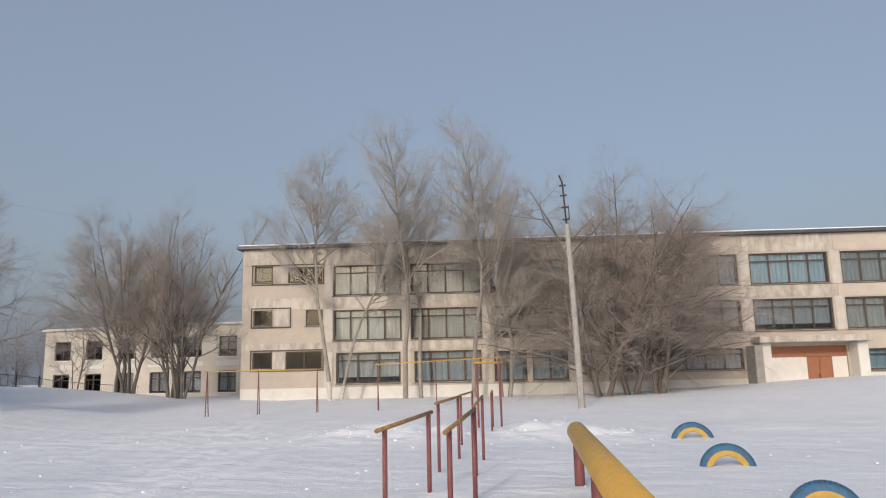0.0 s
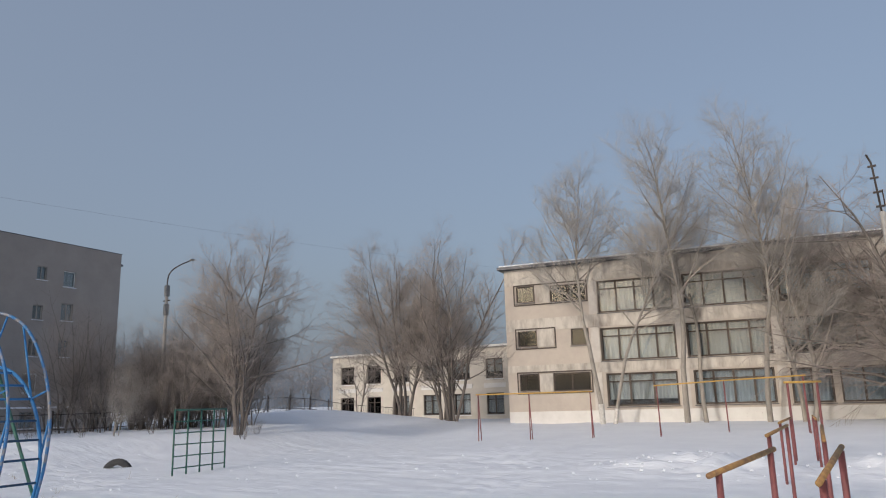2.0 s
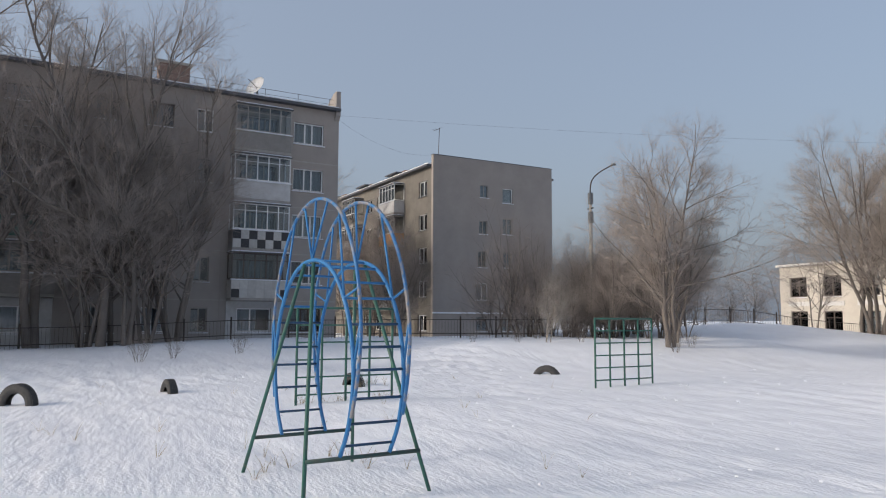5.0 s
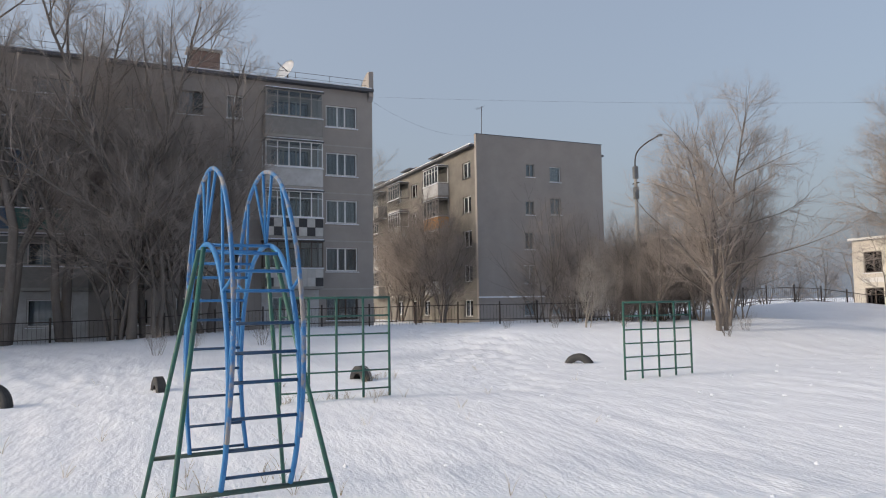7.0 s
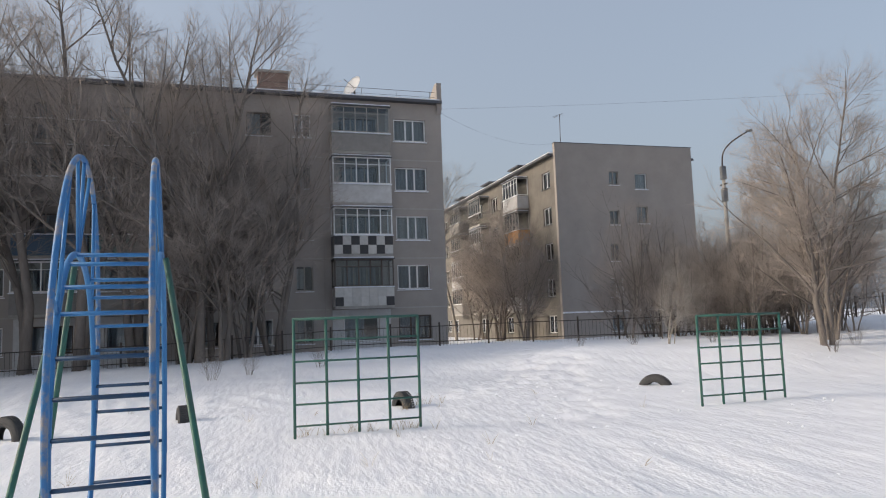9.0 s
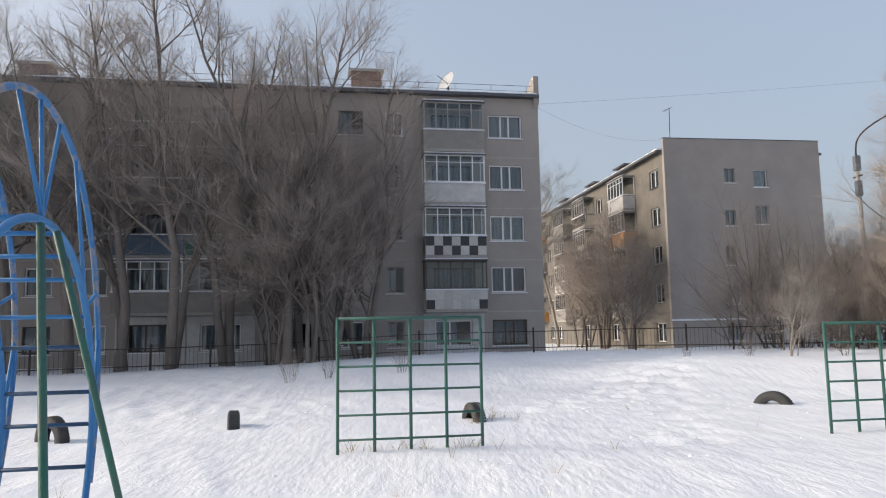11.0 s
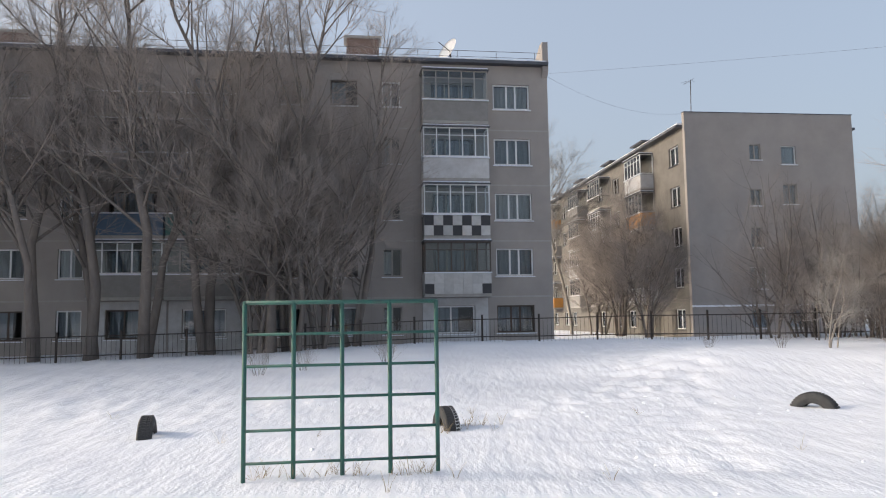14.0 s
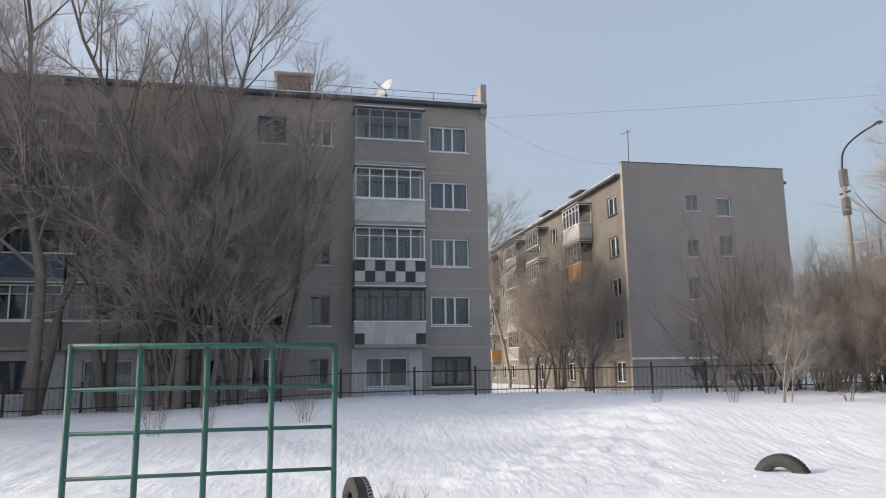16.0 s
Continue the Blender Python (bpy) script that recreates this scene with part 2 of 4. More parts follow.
TRAILS = [[(-6.5, 8), (-8.5, 16), (-12, 24), (-17, 31)], [(-19, 13.5), (-27, 16), (-36, 16.5)], [(-24, 12), (-30, 18), (-36, 20)]]


def segment_gap(x, y, a, b):
    dx, dy = b[0] - a[0], b[1] - a[1]
    k = max(0, min(1, ((x - a[0]) * dx + (y - a[1]) * dy) / (dx * dx + dy * dy)))
    return math.hypot(x - a[0] - k * dx, y - a[1] - k * dy)


def snow_relief(x, y):
    a = 0.20
    u, v = x * math.cos(a) + y * math.sin(a), -x * math.sin(a) + y * math.cos(a)
    z = 0.07 * noise.noise((x * 0.22, y * 0.22, 0))
    z += 0.030 * noise.noise((u * 0.45, v * 2.0, 3)) * (0.4 + max(0, noise.noise((x * 0.11, y * 0.11, 9))) * 2.4)
    ridge = 1 - abs(noise.noise((u * 0.16 + 5, v * 1.5, 15))) * 7
    if ridge > 0:
        z += 0.045 * ridge * max(0, min(1, 2.5 * noise.noise((x * 0.09 + 3, y * 0.09, 30)) + 0.15))
    for line in TRAILS:
        d = min(segment_gap(x, y, a, b) for a, b in zip(line, line[1:]))
        if d < 1.6:
            z += (0.085 * noise.noise((x * 2.6, y * 2.6, 40)) - 0.02) * (1 - smooth01(0.5, 1.6, d))
    z += 0.024 * noise.noise((x * 1.7, y * 1.7, 7))
    z += 0.022 * noise.noise((x * 4.1, y * 4.1, 11)) * max(0.15, 2.0 * noise.noise((x * 0.16, y * 0.16, 21)))
    return z


def spread(lo, hi, step, far, grow=1.22):
    c = list(np.arange(lo, hi, step))
    s, v = step, lo
    while v > -far:
        s = min(s * grow, 160)
        v -= s
        c.insert(0, v)
    s, v = step, c[-1]
    while v < far:
        s = min(s * grow, 160)
        v += s
        c.append(v)
    return c


gx, gy = spread(-34, 6, 0.17, 1800, 1.12), spread(-1, 26, 0.17, 1800, 1.12)
gv = [(x, y, gz(x, y) + snow_relief(x, y) * (1 if abs(x + 12) + abs(y - 12) < 120 else 0)) for y in gy for x in gx]
nx = len(gx)
gf = [(j * nx + i, j * nx + i + 1, (j + 1) * nx + i + 1, (j + 1) * nx + i) for j in range(len(gy) - 1) for i in range(nx - 1)]
gme = bpy.data.meshes.new("ground")
gme.from_pydata(gv, [], gf)
gme.shade_smooth()
gme.materials.append(SNOW)
ground = tagged(new("ground", gme), "uneven wind-packed snow over the school yard", "snow", kind="structure")


# ---- buildings ----
def facade(name, length, z0, z1, holes, material, parent, depth=0.32, m=None, label=""):
    """A wall in the plane y = 0, facing -y, with openings (u0, u1, z0, z1) that have reveals."""
    us = sorted({0.0, length, *[h[0] for h in holes], *[h[1] for h in holes]})
    zs = sorted({z0, z1, *[h[2] for h in holes], *[h[3] for h in holes]})
    bm = bmesh.new()
    vs = {}

    def v(u, y, z):
        k = (round(u, 4), y, round(z, 4))
        if k not in vs:
            vs[k] = bm.verts.new(k)
        return vs[k]

    def solid(i, j):
        if not (0 <= i < len(us) - 1 and 0 <= j < len(zs) - 1):
            return False
        cu, cz = (us[i] + us[i + 1]) / 2, (zs[j] + zs[j + 1]) / 2
        return not any(h[0] < cu < h[1] and h[2] < cz < h[3] for h in holes)

    for i in range(len(us) - 1):
        for j in range(len(zs) - 1):
            if not solid(i, j):
                continue
            a, b, c, d = us[i], us[i + 1], zs[j], zs[j + 1]
            bm.faces.new((v(a, 0, c), v(b, 0, c), v(b, 0, d), v(a, 0, d)))
            bm.faces.new((v(a, depth, d), v(b, depth, d), v(b, depth, c), v(a, depth, c)))
            if not solid(i - 1, j):
                bm.faces.new((v(a, depth, c), v(a, 0, c), v(a, 0, d), v(a, depth, d)))
            if not solid(i + 1, j):
                bm.faces.new((v(b, 0, c), v(b, depth, c), v(b, depth, d), v(b, 0, d)))
            if not solid(i, j - 1):
                bm.faces.new((v(a, depth, c), v(b, depth, c), v(b, 0, c), v(a, 0, c)))
            if not solid(i, j + 1):
                bm.faces.new((v(a, 0, d), v(b, 0, d), v(b, depth, d), v(a, depth, d)))
    return part(name, bm, material, parent, label, m=m)


WINDOWS = {}


def window(parent, u0, u1, z0, z1, splits, frame_mat, transom=0.0, curtain=None, y=0.14, snow=True, bar=0.06, m=None):
    """A window with its frame, panes, sill and, behind it, a curtain; splits are the places of the mullions from 0 to 1."""
    w, h = round(u1 - u0, 2), round(z1 - z0, 2)
    base = Matrix.Translation((u0, y, z0))
    if m is not None:
        base = m @ base
    key = (w, h, splits, frame_mat.name, transom, bar)
    win = new("window")
    win.parent, win.matrix_basis = parent, base
    if key not in WINDOWS:
        bm = boxes((0, w, -0.03, 0.03, 0, bar), (0, w, -0.03, 0.03, h - bar, h), (0, bar, -0.03, 0.03, bar, h - bar), (w - bar, w, -0.03, 0.03, bar, h - bar))
        edges = [bar, *[s * w for s in splits], w - bar]
        for s in splits:
            box(bm, s * w - bar * 0.6, s * w + bar * 0.6, -0.025, 0.025, bar, h - bar)
        if transom:
            for a, b in zip(edges, edges[1:]):
                box(bm, a + bar * 0.6, b - bar * 0.6, -0.022, 0.022, h * transom - bar * 0.4, h * transom + bar * 0.4)
        fr = part("window_frame", bm, frame_mat, win)
        panes = []
        for a, b in zip(edges, edges[1:]):
            pbm = bmesh.new()
            box(pbm, a - 0.005, b + 0.005, -0.004, 0.004, bar - 0.005, h - bar + 0.005)
            pane = part("pane", pbm, GLASS, win)
            pane.visible_shadow = False
            panes.append(pane)
        sbm = boxes((-0.06, w + 0.06, -0.24 - (y - 0.14), 0.0, -0.07, -0.03))
        sill = part("window_sill", sbm, ROOF_EDGE if not snow else SNOW_CAP, win, "snow-covered sill" if snow else "")
        WINDOWS[key] = (fr, panes, sill)
    else:
        fr, panes, sill = WINDOWS[key]
        share("window_frame", fr, win, Matrix())
        for p in panes:
            o = share("pane", p, win, Matrix())
            o.visible_shadow = False
        s = new("window_sill", sill.data if snow == (sill.data.materials[0] == SNOW_CAP) else sill.data)
        s.parent = win
    if curtain:
        cm, a, b, c, d = curtain
        bm = bmesh.new()
        n = max(4, int((b - a) * w / 0.09))
        prev = None
        for i in range(n + 1):
            u = (a + (b - a) * i / n) * w
            yy = 0.16 + 0.03 * math.sin(i * 2.1)
            p = (bm.verts.new((u, yy, c * h)), bm.verts.new((u, yy, d * h)))
            if prev:
                bm.faces.new((prev[0], p[0], p[1], prev[1]))
            prev = p
        part("curtain", bm, cm, win)
    return win


def shell(parent, length, depth, z0, z1, wall_mat, back=True, thick=0.32):
    """Side and back walls, roof slab, and an inner wall behind the front rooms, coloured as their shade."""
    part("side_wall", boxes((0, thick, thick + 0.003, depth, z0, z1)), wall_mat, parent)
    part("side_wall", boxes((length - thick, length, thick + 0.003, depth, z0, z1)), wall_mat, parent)
    part("back_wall", boxes((thick, length - thick, depth - thick, depth, z0, z1)), wall_mat, parent)
    part("inner_shade_wall", boxes((thick, length - thick, 3.2, 3.4, z0, z1 - 0.05)), ROOM_SHADE, parent)


# school, three storeys
SCHOOL = thing("school", pose(-24.3, 45.6, 0, 0, 0, 11.0), "long three-storey school of worn beige panels, snow at its foot", "building")
SL, SD = 64.0, 13.0
BAYS = [(6.15, 10.7), (11.3, 16.0), (16.62, 21.5), (22.2, 26.9), (27.84, 32.8), (33.55, 38.62), (39.4, 44.5), (45.3, 50.4), (51.2, 56.3), (57.1, 62.4)]
ROWS3 = [(4, 7.28, 9.32), (2, 4.28, 6.32)]
holes, wins = [], []
rng = random.Random(5)
for u0, u1 in BAYS:
    for _, a, b in ROWS3:
        wins.append((u0, u1, a, b))
for u0, u1 in BAYS[:2]:
    wins.append((u0 + 0.2, u1 - 0.1, 1.5, 3.5))
wins += [(16.71, 18.83, 1.45, 3.4), (19.18, 21.5, 1.45, 3.4), (24.4, 27.15, 1.95, 3.25), (27.81, 32.7, 1.85, 3.2), (40.3, 44.5, 1.65, 3.0), (45.3, 50.4, 1.65, 3.0), (51.2, 56.3, 1.65, 3.0)]
small = [(0.78, 2.0, 8.3, 9.38), (3.08, 5.4, 8.2, 9.3), (0.76, 2.05, 5.4, 6.5), (4.3, 5.45, 5.35, 6.4), (0.76, 2.1, 2.55, 3.65), (3.0, 5.4, 2.5, 3.65)]
holes = [w for w in wins + small] + [(34.16, 39.16, 0.2, 3.25)]
facade("wall", SL, -0.6, 10.55, holes, PANEL, SCHOOL, label="beige panel wall with stains")
shell(SCHOOL, SL, SD, -0.6, 10.55, PANEL)
part("roof", boxes((-0.35, SL + 0.35, -0.42, SD + 0.3, 10.56, 10.74)), ROOF_EDGE, SCHOOL, "flat roof with a dark metal edge")
part("roof_snow", bevelled(boxes((-0.25, SL + 0.25, -0.32, SD + 0.2, 10.745, 10.85)), 0.03), SNOW_CAP, SCHOOL, "thin snow on the roof")
for u0, u1, a, b in wins:
    n = max(2, round((u1 - u0) / 1.25))
    sp = tuple(round(k / n, 3) for k in range(1, n))
    cu = None
    k = rng.random()
    lo = rng.choice((0.05, 0.05, 0.05, 0.2))
    cu = (CURTAIN_B if 33 < u0 < 39 and a > 7 or k < 0.12 else CURTAIN_GREY if k < 0.45 else CURTAIN, 0.03, 0.97, lo, 0.95)
    window(SCHOOL, u0, u1, a, b, sp, DARK_FRAME, 0.74, cu, snow=False, bar=0.1)
for u0, u1, a, b in small:
    window(SCHOOL, u0, u1, a, b, (0.5,) if u1 - u0 > 2 else (), DARK_FRAME, 0.0, None, snow=False, bar=0.08)
for u0, u1, z0, z1 in ((2.04, 3.06, 8.22, 9.34), (2.1, 3.2, 5.36, 6.46), (2.14, 2.98, 2.52, 3.64)):
    part("plywood_infill", bevelled(boxes((u0, u1, -0.05, -0.037, z0, z1)), 0.004), PANEL_WORN, SCHOOL, "pale board in a closed-up window")
for z0, z1, u1 in ((8.16, 9.4, 5.45), (5.3, 6.5, 3.25), (2.46, 3.7, 5.45)):
    part("window_surround", boxes((0.7, u1, -0.06, -0.037, z1, z1 + 0.08), (0.7, u1, -0.06, -0.037, z0 - 0.08, z0), (0.62, 0.7, -0.06, -0.037, z0 - 0.08, z1 + 0.08), (u1, u1 + 0.08, -0.06, -0.037, z0 - 0.08, z1 + 0.08), (2.02, 2.07, -0.058, -0.052, z0, z1)), DARK_FRAME, SCHOOL)
# wall panels between the window rows, and pillars between the bays
edges = [0.0, 5.85] + [(a[1] + b[0]) / 2 for a, b in zip(BAYS, BAYS[1:])] + [SL]
for i, (a, b) in enumerate(zip(edges, edges[1:])):
    for z0, z1 in ((9.42, 10.53), (6.42, 7.2), (3.6, 4.2)):
        if i == 0 and z0 == 3.6:
            z0 = 3.75
        if z0 == 3.6 and 31 < a < 40:
            continue
        wm = PANEL_WORN if (i < 5 or (i + int(z0)) % 3 == 0) else PANEL
        part("wall_panel", bevelled(boxes((a + 0.015, b - 0.015, -0.035, -0.003, z0, z1)), 0.008), wm, SCHOOL)
for a in edges[1:-1]:
    for z0, z1 in ((7.22, 9.4), (4.22, 6.4)):
        part("pillar", bevelled(boxes((a - 0.27, a + 0.27, -0.06, -0.003, z0, z1)), 0.012), PILLAR, SCHOOL)
    if not 33 < a < 40:
        part("pillar", bevelled(boxes((a - 0.27, a + 0.27, -0.06, -0.003, 1.3, 3.58)), 0.012), PILLAR, SCHOOL)
part("plinth", boxes((0, 33.0, -0.05, -0.004, -0.6, 1.28)), WHITEWASH, SCHOOL, "whitewashed plinth")
part("plinth", boxes((40.2, SL, -0.05, -0.004, -0.6, 1.5)), WHITEWASH, SCHOOL, "whitewashed plinth")
# entrance porch
part("porch_pier", bevelled(boxes((33.35, 34.0, -1.1, -0.005, 0, 3.45)), 0.03), WHITEWASH, SCHOOL)
part("porch_pier", bevelled(boxes((39.3, 39.95, -1.1, -0.005, 0, 3.45)), 0.03), WHITEWASH, SCHOOL)
part("porch_pier", bevelled(boxes((32.8, 33.3, -1.6, -0.005, 0, 3.3)), 0.03), CONCRETE, SCHOOL)
part("canopy", bevelled(boxes((33.2, 40.1, -1.6, -0.005, 3.46, 3.85)), 0.03), PANEL_WORN, SCHOOL, "chipped concrete canopy")
part("porch_wall", boxes((34.2, 36.6, 0.05, 0.2, 0.2, 2.55)), WHITEWASH, SCHOOL)
part("porch_wall", boxes((38.2, 39.12, 0.05, 0.2, 0.2, 2.55)), WHITEWASH, SCHOOL)
part("transom_panel", boxes((34.2, 39.12, 0.04, 0.2, 2.56, 3.24)), DOOR_RED, SCHOOL)
sdoor = part("door", boxes((36.62, 38.18, 0.08, 0.16, 0.2, 2.54)), DOOR_RED, SCHOOL, "brown-red double door")
part("handle", boxes((37.3, 37.34, 0.02, 0.079, 1.2, 1.5)), IRON, sdoor)
part("door_leaf_trim", boxes((37.385, 37.415, 0.07, 0.079, 0.25, 2.5)), DARK_FRAME, sdoor)

# five-storey block facing the yard
BL = 64.0
BLOCK = thing("apartment_block", pose(-37.7, -46.97, 0, 0, 0, 97.4), "five-storey grey-brown apartment block with patched balconies, its front in shade", "building")
STOREY = [(1.18, 2.5), (3.95, 5.3), (6.71, 8.05), (9.49, 10.82), (12.33, 13.6)]
cols = [(0.96, 2.84, 3), (7.5, 8.4, 1), (9.6, 10.9, 2), (12.2, 13.5, 2), (22.05, 23.15, 2), (24.55, 25.8, 2), (27.15, 28.4, 2), (36.6, 37.8, 2), (39.0, 40.3, 2), (41.65, 42.9, 2), (49.4, 50.6, 2), (51.9, 53.2, 2), (54.5, 55.8, 2)]
balcs = [(3.3, 6.5), (15.0, 18.25), (18.35, 21.6), (29.5, 32.9), (33.0, 36.2), (44.1, 47.7), (56.4, 60.0)]
holes, made = [], []
for a, b, n in cols:
    for k, (z0, z1) in enumerate(STOREY):
        made.append((BL - b, BL - a, z0, z1, n, k))
for a, b in balcs:
    for k, (z0, z1) in enumerate(STOREY):
        if k == 0:
            made.append((BL - b + 0.6, BL - b + 2.55, z0, z1, 2, k))
        else:
            made.append((BL - b + 0.5, BL - a - 0.5, z0 - 0.75, z1, 3, k))
facade("wall", BL, -0.8, 14.55, [m_[:4] for m_ in made], PLASTER, BLOCK, label="grey-brown plastered wall")
shell(BLOCK, BL, 12.0, -0.8, 14.55, PLASTER_END)
part("roof", boxes((-0.2, BL - 0.02, -0.4, 12.3, 14.56, 14.72)), ROOF_EDGE, BLOCK, "flat roof with a dark edge")
part("roof_snow", bevelled(boxes((-0.1, BL - 0.1, -0.3, 12.1, 14.725, 14.82)), 0.03), SNOW_CAP, BLOCK)
pbm = bmesh.new()
pv = [(BL - 0.285, 12.05, 14.2), (BL - 0.285, 12.05, 14.95), (BL - 0.285, 1.9, 14.95), (BL - 0.285, 0.2, 15.8), (BL - 0.285, -0.25, 15.8), (BL - 0.285, -0.25, 14.3), (BL - 0.285, -0.01, 14.0)]
fa = [pbm.verts.new(p) for p in pv]
fb = [pbm.verts.new((p[0] + 0.29, p[1], p[2])) for p in pv]
pbm.faces.new(fa[::-1]), pbm.faces.new(fb)
for i in range(len(pv)):
    j = (i + 1) % len(pv)
    pbm.faces.new((fa[i], fa[j], fb[j], fb[i]))
part("end_parapet", pbm, PLASTER_END, BLOCK, "end wall rising above the roof in a step")
rng = random.Random(11)
for a, b, z0, z1, n, k in made:
    u = BL - b
    if n == 3 and b > BL - 3.2:
        window(BLOCK, a, b, z0, z1, (0.38, 0.62), DARK_FRAME if k == 0 else WHITE_FRAME, 0.0, (CURTAIN if k in (2, 4) else CURTAIN_GREY, 0.04, 0.96, 0.05, 0.95), bar=0.07)
    elif n == 3:
        window(BLOCK, a, b, z0, z1, (0.33, 0.66), OLD_FRAME, 0.0, (CURTAIN_GREY, 0.1, 0.9, 0.1, 0.95), snow=False)
    elif n == 1:
        window(BLOCK, a, b, z0, z1, (0.5,), OLD_FRAME if k < 4 else WHITE_FRAME, 0.0, (CURTAIN, 0.05, 0.5, 0.1, 0.9))
    else:
        white = rng.random() < 0.5
        cu = (CURTAIN if rng.random() < 0.35 else CURTAIN_GREY, 0.05, rng.choice((0.6, 0.95)), 0.05, 0.95)
        window(BLOCK, a, b, z0, z1, rng.choice(((0.5,), (0.4,), (0.6,))), WHITE_FRAME if white else (DARK_FRAME if rng.random() < 0.5 else OLD_FRAME), 0.0, cu, bar=0.065)


def balcony(parent, u0, u1, z, kind, frame_mat, clad, label="", d=1.0, glazed=True, top=1.45):
    """A balcony that juts d out from a wall: slab, cladding, glazing, snow; z is the slab's top."""
    b = new("balcony")
    b.parent, b.matrix_basis = parent, Matrix.Translation((u0, 0, z))
    if label:
        b["label"] = label
    w = u1 - u0
    part("slab", boxes((0, w, -d, -0.005, -0.14, 0)), CONCRETE, b)
    if kind == "rail":
        bm = boxes((0.02, w - 0.02, -d + 0.02, -d + 0.06, 0.95, 1.0), (0.02, 0.06, -d + 0.06, -0.01, 0.95, 1.0), (w - 0.06, w - 0.02, -d + 0.06, -0.01, 0.95, 1.0))
        for i in range(int(w / 0.14)):
            box(bm, 0.04 + i * 0.14, 0.055 + i * 0.14, -d + 0.03, -d + 0.045, 0, 0.949)
        part("railing", bm, IRON, b)
    else:
        part("cladding", boxes((0, w, -d - 0.01, -d + 0.03, 0.004, 0.98), (0, 0.04, -d + 0.031, -0.01, 0.004, 0.98), (w - 0.04, w, -d + 0.031, -0.01, 0.004, 0.98)), clad, b)
        if kind == "tile":
            n, rws = 7, 2
            for i in range(n):
                for j in range(rws):
                    tw, th = w / n, 0.98 / rws
                    dark = (i + j) % 2 == 1 if clad == GREY_CLAD else j == 0 and i in (0, n - 1)
                    part("tile", boxes((i * tw + 0.01, (i + 1) * tw - 0.01, -d - 0.035, -d - 0.011, j * th + 0.01, (j + 1) * th - 0.01)), BLACK_TILE if dark else WHITE_TILE, b)
    bm = bmesh.new()
    box(bm, -0.05, w + 0.05, -d - 0.09, -d + 0.1, 0.985, 1.04)
    part("snow", bevelled(bm, 0.02), SNOW_CAP, b, "strip of snow on the ledge")
    if glazed:
        h0, h1 = 1.041, 1.04 + top
        n = max(3, round(w / 0.62))
        bm = boxes((0, w, -d - 0.005, -d + 0.05, h0, h0 + 0.06), (0, w, -d - 0.005, -d + 0.05, h1 - 0.06, h1))
        for i in range(n + 1):
            u = i * (w - 0.06) / n
            box(bm, u, u + 0.06, -d, -d + 0.045, h0 + 0.06, h1 - 0.06)
        box(bm, 0.061, w - 0.061, -d + 0.01, -d + 0.03, h0 + (h1 - h0) * 0.72, h0 + (h1 - h0) * 0.72 + 0.035)
        for x in (0, w - 0.06):
            box(bm, x, x + 0.06, -d + 0.051, -0.01, h0, h0 + 0.06)
            box(bm, x, x + 0.06, -d + 0.051, -0.01, h1 - 0.06, h1)
            box(bm, x, x + 0.06, -0.07, -0.01, h0 + 0.061, h1 - 0.061)
        part("glazing_frame", bm, frame_mat, b)
        for i in range(n):
            u = i * (w - 0.06) / n
            p = part("pane", boxes((u + 0.055, u + (w - 0.06) / n + 0.005, -d + 0.018, -d + 0.024, h0 + 0.05, h1 - 0.05)), GLASS, b)
            p.visible_shadow = False
        part("balcony_roof", boxes((-0.05, w + 0.05, -d - 0.12, -0.005, h1 + 0.003, h1 + 0.06)), ROOF_EDGE, b)
        bm = bmesh.new()
        box(bm, -0.04, w + 0.04, -d - 0.1, -0.02, h1 + 0.063, h1 + 0.13)
        part("snow", bevelled(bm, 0.03), SNOW_CAP, b, "snow on the balcony roof")
    return b


FLOORS = [3.05, 5.82, 8.6, 11.42]
styles = {
    0: [("tile", DARK_FRAME, WHITE_TILE, True), ("tile", WHITE_FRAME, GREY_CLAD, True), ("clad", WHITE_FRAME, WHITE_CLAD, True), ("clad", OLD_FRAME, GREY_CLAD, True)],
    1: [("clad", OLD_FRAME, GREY_CLAD, True), ("clad", DARK_FRAME, TEAL, True), ("clad", OLD_FRAME, BLUE_CLAD, True), ("rail", OLD_FRAME, GREY_CLAD, False)],
    2: [("clad", WHITE_FRAME, GREY_CLAD, True), ("clad", BLUE_CLAD, BLUE_CLAD, False), ("clad", OLD_FRAME, GREY_CLAD, True), ("rail", OLD_FRAME, GREY_CLAD, False)],
    3: [("clad", OLD_FRAME, TEAL, True), ("clad", OLD_FRAME, BLUE_CLAD, False), ("clad", OLD_FRAME, WHITE_CLAD, False), ("clad", WHITE_FRAME, GREY_CLAD, False)],
    4: [("clad", WHITE_FRAME, TEAL, True), ("rail", OLD_FRAME, GREY_CLAD, False), ("clad", OLD_FRAME, GREY_CLAD, True), ("clad", OLD_FRAME, GREY_CLAD, False)],
}
for i, (a, b) in enumerate(balcs):
    for k, z in enumerate(FLOORS):
        kind, fm, cl, gl = styles[i % 5][k]
        balcony(BLOCK, BL - b, BL - a, z, kind, fm, cl, glazed=gl)
    # pale infill under the lowest balcony
    part("ground_floor_infill", boxes((BL - b, BL - b + 0.58, -0.06, -0.004, 0, 2.88), (BL - b + 2.57, BL - a, -0.06, -0.004, 0, 2.88), (BL - b + 0.581, BL - b + 2.569, -0.06, -0.004, 0, 1.16), (BL - b + 0.581, BL - b + 2.569, -0.06, -0.004, 2.52, 2.88)), WHITE_CLAD, BLOCK, "pale patched infill below a balcony")
